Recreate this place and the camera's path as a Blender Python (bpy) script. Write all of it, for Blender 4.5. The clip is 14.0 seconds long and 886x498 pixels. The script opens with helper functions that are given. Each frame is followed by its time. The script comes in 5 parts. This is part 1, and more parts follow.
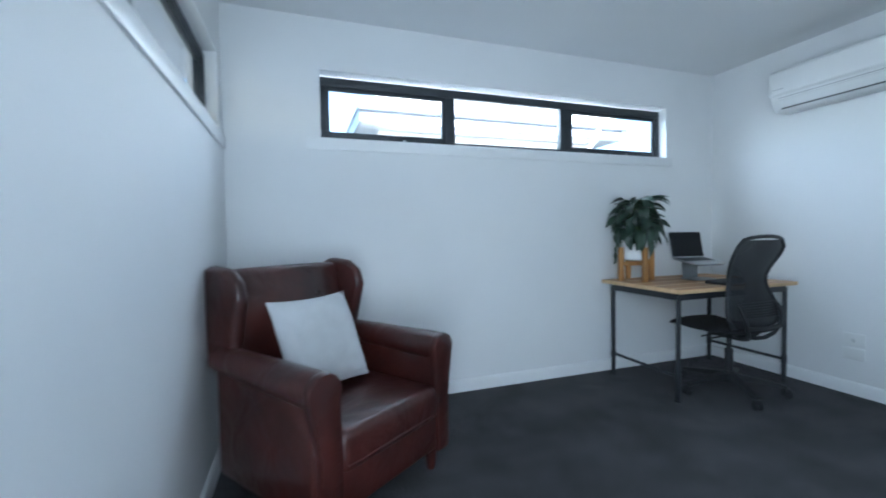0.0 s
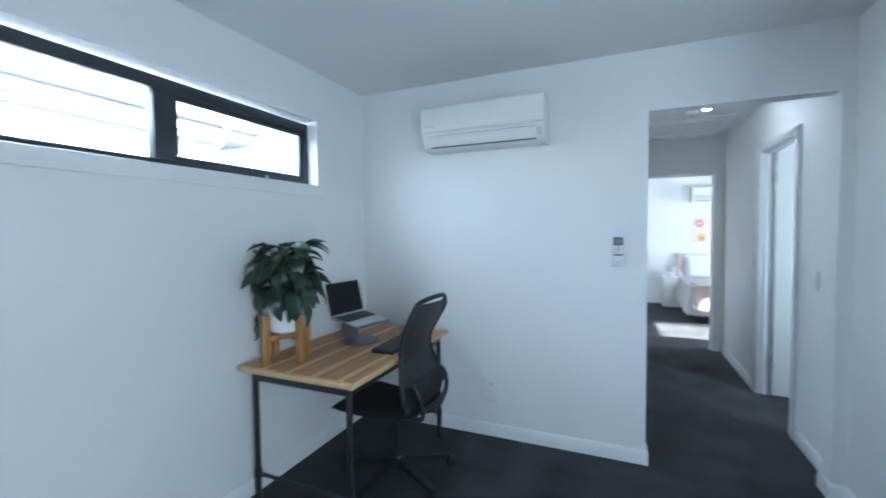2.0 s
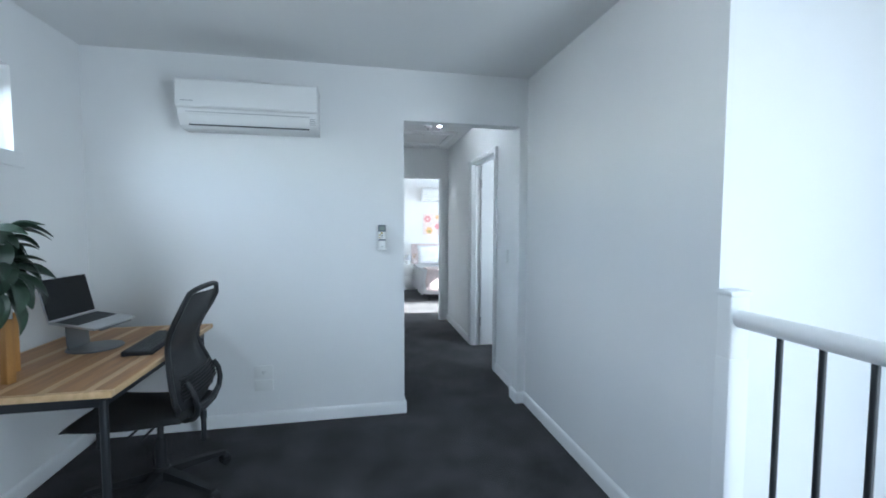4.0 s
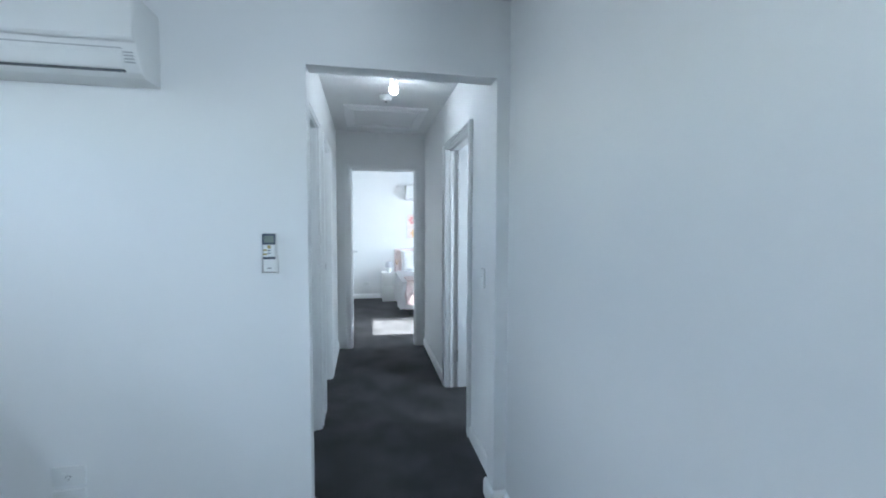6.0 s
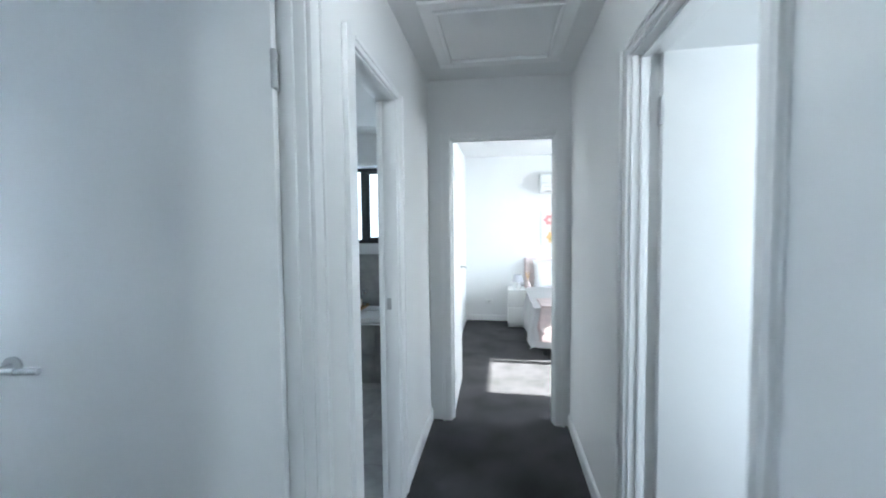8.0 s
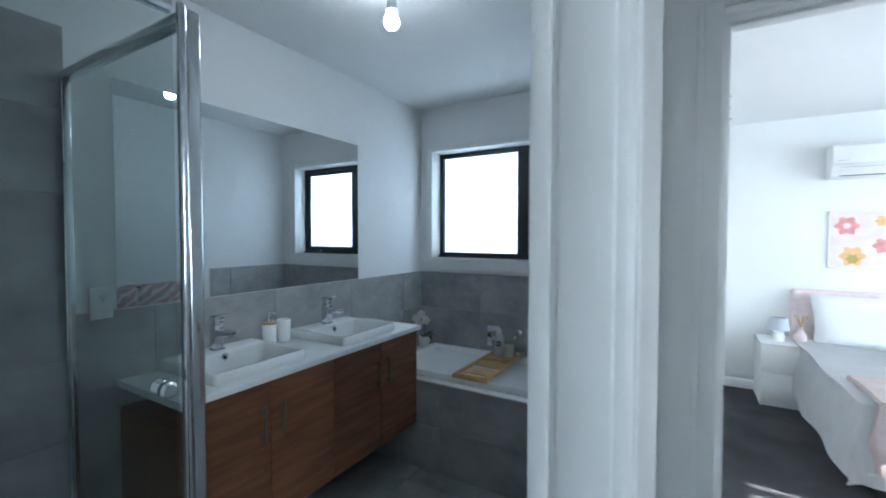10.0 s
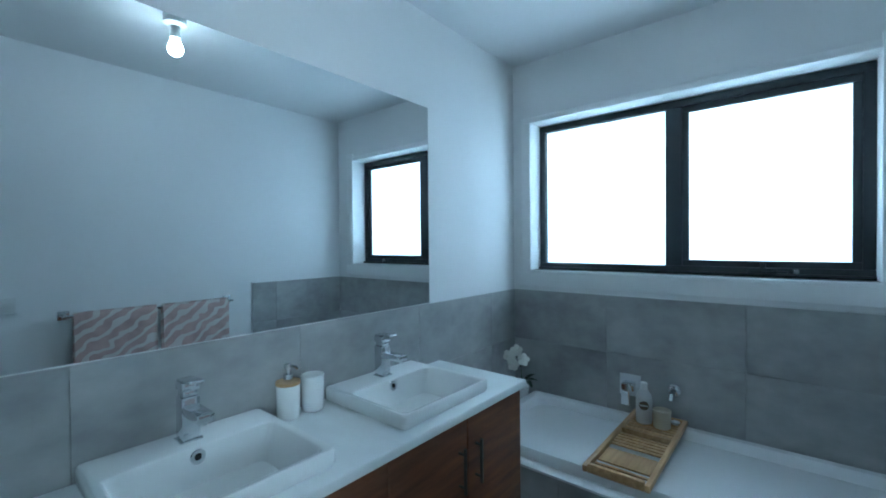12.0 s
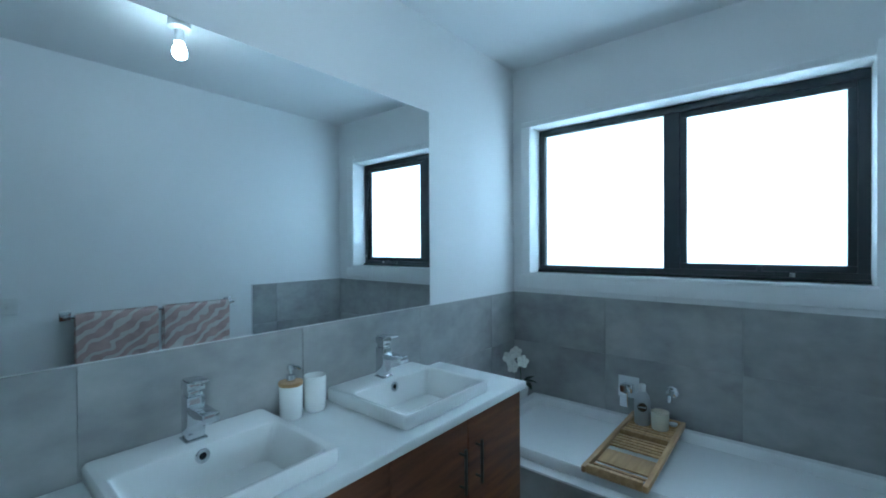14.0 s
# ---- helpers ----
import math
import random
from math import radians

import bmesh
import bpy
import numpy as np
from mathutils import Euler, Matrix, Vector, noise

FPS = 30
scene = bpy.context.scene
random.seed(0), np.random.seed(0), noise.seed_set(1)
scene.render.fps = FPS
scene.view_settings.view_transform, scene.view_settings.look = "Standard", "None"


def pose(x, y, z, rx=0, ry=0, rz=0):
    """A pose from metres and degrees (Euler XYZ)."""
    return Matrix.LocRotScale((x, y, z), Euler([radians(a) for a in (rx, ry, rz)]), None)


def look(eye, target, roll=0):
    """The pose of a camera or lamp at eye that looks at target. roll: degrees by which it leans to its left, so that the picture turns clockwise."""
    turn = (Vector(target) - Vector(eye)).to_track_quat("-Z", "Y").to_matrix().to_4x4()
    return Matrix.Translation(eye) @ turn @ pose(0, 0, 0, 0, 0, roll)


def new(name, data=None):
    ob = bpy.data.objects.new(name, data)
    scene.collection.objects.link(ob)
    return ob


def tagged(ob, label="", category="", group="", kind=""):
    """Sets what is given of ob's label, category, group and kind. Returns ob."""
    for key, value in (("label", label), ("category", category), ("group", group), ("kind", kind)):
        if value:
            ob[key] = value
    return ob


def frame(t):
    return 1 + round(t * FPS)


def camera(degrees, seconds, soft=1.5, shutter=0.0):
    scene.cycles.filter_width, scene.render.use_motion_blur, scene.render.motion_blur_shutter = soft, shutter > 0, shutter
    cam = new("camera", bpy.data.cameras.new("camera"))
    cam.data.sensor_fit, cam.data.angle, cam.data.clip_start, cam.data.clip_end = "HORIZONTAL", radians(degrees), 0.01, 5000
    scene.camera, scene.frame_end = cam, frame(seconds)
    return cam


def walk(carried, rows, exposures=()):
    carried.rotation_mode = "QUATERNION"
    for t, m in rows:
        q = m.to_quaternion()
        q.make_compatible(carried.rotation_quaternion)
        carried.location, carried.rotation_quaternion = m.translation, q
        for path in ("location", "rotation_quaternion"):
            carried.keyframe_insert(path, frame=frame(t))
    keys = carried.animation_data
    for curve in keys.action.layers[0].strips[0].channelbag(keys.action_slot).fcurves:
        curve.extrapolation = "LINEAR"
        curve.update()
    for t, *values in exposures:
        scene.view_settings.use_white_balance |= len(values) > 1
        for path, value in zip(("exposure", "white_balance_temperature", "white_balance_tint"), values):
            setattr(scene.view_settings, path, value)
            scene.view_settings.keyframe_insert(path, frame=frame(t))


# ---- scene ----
cam = camera(93.6, 14.0, 1.8, 0.35)
PATH = [
    (0, (-0.036, -0.261, 1.132), (-1.923, 0.397, 1.062), -0.9),
    (0.5, (-0.23, -0.051, 1.249), (-1.978, 0.917, 1.16), -0.7),
    (1, (-0.485, 0.142, 1.386), (-2.024, 1.416, 1.287), -0.6),
    (1.5, (-0.676, 0.343, 1.471), (-1.96, 1.872, 1.358), -0.8),
    (2, (-0.92, 0.497, 1.446), (-1.711, 2.332, 1.36), -0.6),
    (2.5, (-1.084, 0.495, 1.446), (-1.389, 2.469, 1.349), -0.5),
    (3, (-1.082, 0.348, 1.416), (-1.073, 2.345, 1.317), -0.2),
    (3.5, (-1.147, 0.27, 1.425), (-0.874, 2.248, 1.313), 0.2),
    (4, (-1.094, 0.247, 1.394), (-0.704, 2.205, 1.281), 0.2),
    (6.5, (-0.394, 1.783, 1.438), (-0.05, 3.751, 1.328), 0.2),
    (7, (-0.325, 2.26, 1.436), (-0.165, 4.251, 1.328), -0.1),
    (7.5, (-0.327, 2.722, 1.446), (-0.369, 4.718, 1.335), -0.3),
    (8, (-0.325, 3.186, 1.451), (-0.598, 5.164, 1.345), -0.6),
    (8.2, (-0.326, 3.381, 1.455), (-0.696, 5.343, 1.348), -0.5),
    (10.3, (-0.873, 4.891, 1.443), (-1.945, 6.579, 1.394), 0.0),
    (10.5, (-0.941, 4.978, 1.445), (-2.045, 6.644, 1.403), -0.1),
    (11, (-1.132, 5.147, 1.432), (-2.339, 6.741, 1.404), -0.2),
    (11.5, (-1.275, 5.288, 1.422), (-2.541, 6.836, 1.4), -0.4),
    (12, (-1.393, 5.423, 1.43), (-2.676, 6.958, 1.405), -0.5),
    (12.5, (-1.462, 5.505, 1.422), (-2.743, 7.04, 1.4), -0.5),
    (13, (-1.486, 5.541, 1.424), (-2.771, 7.073, 1.399), -0.4),
    (13.5, (-1.466, 5.508, 1.428), (-2.747, 7.045, 1.405), -0.5),
    (14, (-1.389, 5.403, 1.431), (-2.666, 6.942, 1.417), -0.3),
]
walk(cam, [(t, look(eye, target, roll)) for t, eye, target, roll in PATH],
     [(0.0, 3.28, 5450, 5), (2.0, 3.34, 5450, 5), (4.0, 3.34, 5750, 6), (7.0, 3.33, 5600, 5), (8.2, 3.58, 6000, 6), (10.3, 3.3, 5500, 3), (10.6, 3.28, 5050, -1), (11.0, 3.35, 5000, -4), (14.0, 3.55, 4950, -7)])

# ------------------------------------------------------------ world, sun, large lights
world = bpy.data.worlds.new("world")
scene.world = world
world.use_nodes = True
_sky = world.node_tree.nodes.new("ShaderNodeTexSky")
_sky.sky_type = "NISHITA"
_sky.sun_disc = False
_sky.sun_elevation = radians(30.4)
_sky.sun_rotation = radians(90)
world.node_tree.links.new(_sky.outputs[0], world.node_tree.nodes["Background"].inputs[0])
world.node_tree.nodes["Background"].inputs[1].default_value = 0.085

_sun = new("sun", bpy.data.lights.new("sun", "SUN"))
_sun.data.energy = 5.0
_sun.data.angle = radians(0.53)
_sun.data.color = (1.0, 0.95, 0.88)
_sun.matrix_world = look((6, 0, 6), (5, 0.035, 6 - 0.587))


def sky_standin(eye, target, w, h, watts, rgb=(0.86, 0.93, 1.0)):
    """An area lamp in place of sky daylight; some openings are assumed and unseen."""
    lamp = new("sky_standin", bpy.data.lights.new("sky_standin", "AREA"))
    lamp.data.shape, lamp.data.size, lamp.data.size_y = "RECTANGLE", w, h
    lamp.data.energy, lamp.data.color = watts, rgb
    lamp.matrix_world = look(eye, target)
    return lamp


sky_standin((0.80, -0.62, 1.0), (-2.0, 0.45, 1.1), 0.9, 2.2, 6.2)       # stairwell daylight; unseen opening assumed, lamp turned west to brighten the study
sky_standin((-3.25, 1.3, 2.35), (0.1, 1.3, 1.45), 2.8, 0.8, 10)    # open sky before the strip window
sky_standin((1.90, 3.33, 1.5), (1.75, 5, 1.4), 0.8, 1.15, 5.2)       # added lamp in an assumed side-room opening, lights the open door leaf
sky_standin((-3.12, 3.84, 1.5), (-2, 3.84, 1.5), 0.8, 1.3, 3.0)     # added lamp behind the small room's assumed, unseen frosted pane
sky_standin((3.10, 7.6, 1.5), (0, 7.9, 1.2), 1.6, 1.1, 9.5)         # bedroom window
sky_standin((-1.85, 8.15, 1.75), (-1.85, 7, 1.70), 1.7, 1.1, 4.9)    # outside the frosted bathroom panes


# ------------------------------------------------------------ materials
def mat(name, rgb, rough=0.5, metal=0.0, var=0.06, scale=6.0, fine=120.0, bump=0.05, depth=0.002,
        rvar=0.1, rand=0.0, coat=0.0, spec=0.5, sheen=0.0, stretch=(1, 1, 1), dark=None, detail=4.0, crease=0.0, crease_scale=9.0):
    m = bpy.data.materials.new(name)
    m.use_nodes = True
    nt = m.node_tree
    N, L = nt.nodes, nt.links
    b = N["Principled BSDF"]
    b.inputs["Roughness"].default_value = rough
    b.inputs["Metallic"].default_value = metal
    b.inputs["Coat Weight"].default_value = coat
    b.inputs["Coat Roughness"].default_value = 0.1
    b.inputs["Specular IOR Level"].default_value = spec
    b.inputs["Sheen Weight"].default_value = sheen
    tc = N.new("ShaderNodeTexCoord")
    mp = N.new("ShaderNodeMapping")
    mp.inputs["Scale"].default_value = stretch
    L.new(tc.outputs["Object"], mp.inputs[0])
    vec = mp.outputs[0]
    if rand:
        oi = N.new("ShaderNodeObjectInfo")
        ad = N.new("ShaderNodeVectorMath")
        sc = N.new("ShaderNodeMath")
        sc.operation = "MULTIPLY"
        sc.inputs[1].default_value = 37.0
        L.new(oi.outputs["Random"], sc.inputs[0])
        L.new(vec, ad.inputs[0])
        L.new(sc.outputs[0], ad.inputs[1])
        vec = ad.outputs[0]
    n1 = N.new("ShaderNodeTexNoise")
    n1.inputs["Scale"].default_value = scale
    n1.inputs["Detail"].default_value = detail
    n2 = N.new("ShaderNodeTexNoise")
    n2.inputs["Scale"].default_value = fine
    n2.inputs["Detail"].default_value = 3
    L.new(vec, n1.inputs["Vector"])
    L.new(vec, n2.inputs["Vector"])
    mixn = N.new("ShaderNodeMath")
    mixn.operation = "MULTIPLY_ADD"
    mixn.inputs[1].default_value = 0.35
    L.new(n2.outputs["Fac"], mixn.inputs[0])
    L.new(n1.outputs["Fac"], mixn.inputs[2])
    ramp = N.new("ShaderNodeValToRGB")
    lo = dark if dark else tuple(c * (1 - var * 2) for c in rgb)
    hi = tuple(min(1, c * (1 + var)) for c in rgb)
    ramp.color_ramp.elements[0].position, ramp.color_ramp.elements[0].color = 0.45, (*lo, 1)
    ramp.color_ramp.elements[1].position, ramp.color_ramp.elements[1].color = 0.9, (*hi, 1)
    L.new(mixn.outputs[0], ramp.inputs[0])
    out = ramp.outputs[0]
    if rand:
        hsv = N.new("ShaderNodeHueSaturation")
        mr = N.new("ShaderNodeMapRange")
        mr.inputs["To Min"].default_value = 1 - rand
        mr.inputs["To Max"].default_value = 1 + rand
        L.new(oi.outputs["Random"], mr.inputs["Value"])
        L.new(mr.outputs[0], hsv.inputs["Value"])
        L.new(out, hsv.inputs["Color"])
        out = hsv.outputs[0]
    L.new(out, b.inputs["Base Color"])
    rr = N.new("ShaderNodeMapRange")
    rr.inputs["To Min"].default_value = max(0.0, rough - rvar)
    rr.inputs["To Max"].default_value = min(1.0, rough + rvar)
    L.new(n1.outputs["Fac"], rr.inputs["Value"])
    L.new(rr.outputs[0], b.inputs["Roughness"])
    if bump:
        bp = N.new("ShaderNodeBump")
        bp.inputs["Strength"].default_value = bump
        bp.inputs["Distance"].default_value = depth
        L.new(n2.outputs["Fac"], bp.inputs["Height"])
        L.new(bp.outputs[0], b.inputs["Normal"])
        if crease:
            n3 = N.new("ShaderNodeTexNoise")
            n3.inputs["Scale"].default_value = crease_scale
            n3.inputs["Detail"].default_value = 3
            n3.inputs["Distortion"].default_value = 1.2
            L.new(vec, n3.inputs["Vector"])
            b2 = N.new("ShaderNodeBump")
            b2.inputs["Strength"].default_value = crease
            b2.inputs["Distance"].default_value = 0.02
            L.new(n3.outputs["Fac"], b2.inputs["Height"])
            L.new(bp.outputs[0], b2.inputs["Normal"])
            L.new(b2.outputs[0], b.inputs["Normal"])
    return m


def wood(name, rgb, dark, grain=(14, 1.2, 14), rough=0.45, rand=0.12):
    m = mat(name, rgb, rough, var=0.1, scale=2.2, fine=60, bump=0.06, depth=0.001, rand=rand, stretch=grain, dark=dark, detail=7)
    return m


def glass(name, tint, gloss=1.0):
    m = bpy.data.materials.new(name)
    m.use_nodes = True
    nt = m.node_tree
    nt.nodes.clear()
    o = nt.nodes.new("ShaderNodeOutputMaterial")
    t = nt.nodes.new("ShaderNodeBsdfTransparent")
    t.inputs[0].default_value = (*tint, 1)
    g = nt.nodes.new("ShaderNodeBsdfGlossy")
    g.inputs["Roughness"].default_value = 0.01
    f = nt.nodes.new("ShaderNodeLayerWeight")
    f.inputs[0].default_value = 0.5
    q = nt.nodes.new("ShaderNodeMath")
    q.operation = "POWER"
    q.inputs[1].default_value = 5.0
    k = nt.nodes.new("ShaderNodeMath")
    k.operation = "MULTIPLY_ADD"
    k.inputs[1].default_value = 0.9 * gloss
    k.inputs[2].default_value = 0.03 * gloss
    mx = nt.nodes.new("ShaderNodeMixShader")
    nt.links.new(f.outputs["Facing"], q.inputs[0])
    nt.links.new(q.outputs[0], k.inputs[0])
    nt.links.new(k.outputs[0], mx.inputs[0])
    nt.links.new(t.outputs[0], mx.inputs[1])
    nt.links.new(g.outputs[0], mx.inputs[2])
    nt.links.new(mx.outputs[0], o.inputs[0])
    return m


def frosted(name, rgb):
    m = bpy.data.materials.new(name)
    m.use_nodes = True
    nt = m.node_tree
    nt.nodes.clear()
    o = nt.nodes.new("ShaderNodeOutputMaterial")
    t = nt.nodes.new("ShaderNodeBsdfTranslucent")
    t.inputs[0].default_value = (*rgb, 1)
    g = nt.nodes.new("ShaderNodeBsdfGlossy")
    g.inputs["Roughness"].default_value = 0.04
    f = nt.nodes.new("ShaderNodeFresnel")
    f.inputs[0].default_value = 1.45
    mx = nt.nodes.new("ShaderNodeMixShader")
    nt.links.new(f.outputs[0], mx.inputs[0])
    nt.links.new(t.outputs[0], mx.inputs[1])
    nt.links.new(g.outputs[0], mx.inputs[2])
    nt.links.new(mx.outputs[0], o.inputs[0])
    return m


def glow(name, rgb, strength):
    m = bpy.data.materials.new(name)
    m.use_nodes = True
    b = m.node_tree.nodes["Principled BSDF"]
    b.inputs["Base Color"].default_value = (0.9, 0.9, 0.9, 1)
    b.inputs["Emission Color"].default_value = (*rgb, 1)
    b.inputs["Emission Strength"].default_value = strength
    return m


def net(name, rgb, scale=260.0, cover=0.5):
    """Woven mesh fabric with holes."""
    m = mat(name, rgb, 0.8, var=0.1)
    nt = m.node_tree
    b = nt.nodes["Principled BSDF"]
    o = nt.nodes["Material Output"]
    tc = nt.nodes.new("ShaderNodeTexCoord")
    ch = nt.nodes.new("ShaderNodeTexBrick")
    ch.inputs["Scale"].default_value = scale
    ch.inputs["Mortar Size"].default_value = 0.032
    ch.inputs["Mortar Smooth"].default_value = 0.0
    ch.inputs["Brick Width"].default_value = 0.5
    ch.inputs["Row Height"].default_value = 0.17
    nt.links.new(tc.outputs["UV"], ch.inputs["Vector"])
    tr = nt.nodes.new("ShaderNodeBsdfTransparent")
    mx = nt.nodes.new("ShaderNodeMixShader")
    k = nt.nodes.new("ShaderNodeMath")
    k.operation = "MULTIPLY_ADD"
    k.inputs[1].default_value = 0.5
    k.inputs[2].default_value = cover
    nt.links.new(ch.outputs["Fac"], k.inputs[0])
    nt.links.new(k.outputs[0], mx.inputs[0])
    nt.links.new(tr.outputs[0], mx.inputs[1])
    nt.links.new(b.outputs[0], mx.inputs[2])
    nt.links.new(mx.outputs[0], o.inputs[0])
    return m


PAINT = mat("wall_paint", (0.80, 0.81, 0.81), 0.62, var=0.015, scale=1.3, fine=260, bump=0.06, depth=0.0008, rvar=0.06)
CEIL = mat("ceiling_paint", (0.78, 0.79, 0.79), 0.8, var=0.015, scale=1.1, fine=200, bump=0.05, depth=0.0008)
TRIM = mat("trim_paint", (0.82, 0.83, 0.83), 0.35, var=0.012, scale=3, fine=80, bump=0.03, depth=0.0005)
CARPET = mat("carpet", (0.040, 0.039, 0.043), 0.95, var=0.5, scale=3.6, fine=420, bump=0.9, depth=0.006, sheen=0.15, spec=0.1, detail=7, dark=(0.0085, 0.0085, 0.010))
ALU = mat("charcoal_aluminium", (0.030, 0.036, 0.042), 0.42, var=0.05, scale=9, fine=400, bump=0.03, depth=0.0004)
GLASS = glass("window_glass", (0.97, 0.98, 0.98))
SHOWER = glass("shower_glass", (0.895, 0.925, 0.92), 0.5)
FROST = frosted("frosted_glass", (0.93, 0.96, 0.99))
CHROME = mat("chrome", (0.78, 0.80, 0.82), 0.08, 1.0, var=0.02, scale=8, bump=0.0, rvar=0.03)
SATIN = mat("satin_chrome", (0.80, 0.82, 0.84), 0.34, 0.85, var=0.02, scale=8, bump=0.0, rvar=0.03)
STEEL = mat("brushed_steel", (0.55, 0.56, 0.57), 0.3, 1.0, var=0.05, scale=20, fine=300, bump=0.03, depth=0.0003)
MIRROR = mat("mirror_silver", (0.86, 0.89, 0.90), 0.01, 1.0, var=0.0, scale=2, bump=0.0, rvar=0.005)
LEATHER = mat("oxblood_leather", (0.052, 0.012, 0.009), 0.33, var=0.3, scale=5, fine=170, bump=0.22, depth=0.002, rvar=0.12, coat=0.25, dark=(0.024, 0.007, 0.006), crease=0.35, crease_scale=7.0)
LINEN = mat("white_linen", (0.55, 0.56, 0.57), 0.9, var=0.04, scale=12, fine=500, bump=0.5, depth=0.0015, sheen=0.2, crease=0.2, crease_scale=6.0)
OAK = wood("oak_board", (0.47, 0.255, 0.115), (0.30, 0.15, 0.06), rand=0.12)
OAKEDGE = wood("oak_edge", (0.66, 0.46, 0.26), (0.52, 0.34, 0.17), rand=0.05)
BAMBOO = wood("bamboo", (0.55, 0.36, 0.18), (0.40, 0.235, 0.10), grain=(30, 3, 30))
STAND = wood("plant_stand_timber", (0.46, 0.24, 0.075), (0.30, 0.14, 0.04), grain=(12, 12, 1.4))
BLACK = mat("black_steel", (0.018, 0.021, 0.025), 0.42, var=0.1, scale=14, fine=300, bump=0.08, depth=0.0005)
PLASTIC = mat("black_plastic", (0.014, 0.015, 0.017), 0.5, var=0.12, scale=12, fine=260, bump=0.1, depth=0.0006)
NET = net("chair_mesh", (0.016, 0.018, 0.021), 60.0, 0.88)
WHITEP = mat("white_plastic", (0.78, 0.79, 0.78), 0.35, var=0.015, scale=5, fine=200, bump=0.02, depth=0.0003)
GREYP = mat("grey_plastic", (0.10, 0.115, 0.125), 0.45, var=0.05, scale=9)
STANDM = mat("grey_aluminium", (0.23, 0.245, 0.26), 0.38, 0.8, var=0.03, scale=9, fine=400, bump=0.02, depth=0.0002)
SEAM = mat("shadow_grey_plastic", (0.40, 0.41, 0.42), 0.5, var=0.03, scale=9)
SCREEN = mat("dark_screen", (0.004, 0.005, 0.006), 0.15, var=0.1, scale=5, bump=0.0, spec=0.22)
KEYCAP = mat("charcoal_keys", (0.07, 0.075, 0.08), 0.5, var=0.1, scale=20)
SILVER = mat("laptop_aluminium", (0.60, 0.61, 0.62), 0.32, 0.9, var=0.02, scale=9, fine=500, bump=0.02, depth=0.0002)
LCD = mat("lcd_glass", (0.22, 0.26, 0.24), 0.2, var=0.03, scale=9, bump=0.0)
BLUEKEY = mat("blue_grey_keys", (0.06, 0.085, 0.12), 0.5, var=0.03)
YELLOW = mat("yellow_keys", (0.42, 0.33, 0.10), 0.5, var=0.03)
LEAF = mat("leaf_green", (0.026, 0.050, 0.032), 0.38, var=0.35, scale=9, fine=60, bump=0.15, depth=0.002, rand=0.35, dark=(0.012, 0.027, 0.017))
STEM = mat("stem_green", (0.06, 0.10, 0.035), 0.5, var=0.2, scale=20)
SOIL = mat("potting_soil", (0.03, 0.022, 0.016), 0.95, var=0.4, scale=30, fine=120, bump=0.8, depth=0.006)
CERAMIC = mat("white_ceramic", (0.85, 0.86, 0.85), 0.14, var=0.012, scale=4, fine=60, bump=0.01, depth=0.0003, rvar=0.04)
ACRYLIC = mat("white_acrylic", (0.85, 0.86, 0.87), 0.18, var=0.012, scale=3, fine=60, bump=0.01, depth=0.0003, rvar=0.05)
STONE = mat("white_stone_top", (0.82, 0.84, 0.84), 0.25, var=0.02, scale=14, fine=220, bump=0.02, depth=0.0002, rvar=0.03)
TILE = mat("grey_porcelain", (0.37, 0.375, 0.37), 0.6, var=0.22, scale=3.4, fine=16, bump=0.05, depth=0.0008, rvar=0.14, rand=0.05, detail=4, dark=(0.265, 0.27, 0.27), stretch=(1, 1, 1.4))
GROUT = mat("grey_grout", (0.42, 0.425, 0.42), 0.9, var=0.06, scale=20, fine=200, bump=0.2, depth=0.001)
WALNUT = wood("walnut_veneer", (0.215, 0.092, 0.044), (0.10, 0.040, 0.020), grain=(3, 1.6, 16), rough=0.42, rand=0.1)
TOWEL = mat("towel", (0.70, 0.62, 0.58), 0.95, var=0.08, scale=16, fine=420, bump=0.8, depth=0.003, sheen=0.2)
PINK = mat("pink_cotton", (0.80, 0.68, 0.67), 0.9, var=0.08, scale=14, fine=300, bump=0.4, depth=0.002, sheen=0.2)
BEDLINEN = mat("bed_cotton", (0.78, 0.78, 0.79), 0.9, var=0.03, scale=5, fine=300, bump=0.4, depth=0.003)
BOTTLE = mat("silver_bottle", (0.62, 0.64, 0.65), 0.34, 0.4, var=0.03, scale=8)
BADGE = mat("dark_badge", (0.10, 0.075, 0.05), 0.5, var=0.05)
WAX = mat("cream_wax", (0.72, 0.68, 0.56), 0.4, var=0.03, scale=8)
PETAL = mat("white_petal", (0.80, 0.80, 0.74), 0.5, var=0.04, scale=30)
GUNMETAL = mat("dark_bronze_metal", (0.16, 0.155, 0.15), 0.34, 0.9, var=0.06, scale=20, fine=300, bump=0.03, depth=0.0003)
ORANGE = mat("orange_paint", (0.80, 0.50, 0.24), 0.7, var=0.1, scale=20)
REDP = mat("red_paint", (0.72, 0.30, 0.31), 0.7, var=0.12, scale=20)
BLUSH = mat("blush_paper", (0.78, 0.68, 0.64), 0.7, var=0.05, scale=12)
RENDERW = mat("cream_render", (0.80, 0.78, 0.75), 0.85, var=0.05, scale=2, fine=80, bump=0.2, depth=0.003)
GUTTER = mat("grey_gutter", (0.34, 0.36, 0.40), 0.45, var=0.05, scale=4)
ROOFM = mat("light_metal_roof", (0.72, 0.73, 0.74), 0.5, var=0.05, scale=3)
SOFFIT = mat("grey_soffit", (0.50, 0.52, 0.57), 0.7, var=0.04, scale=3)
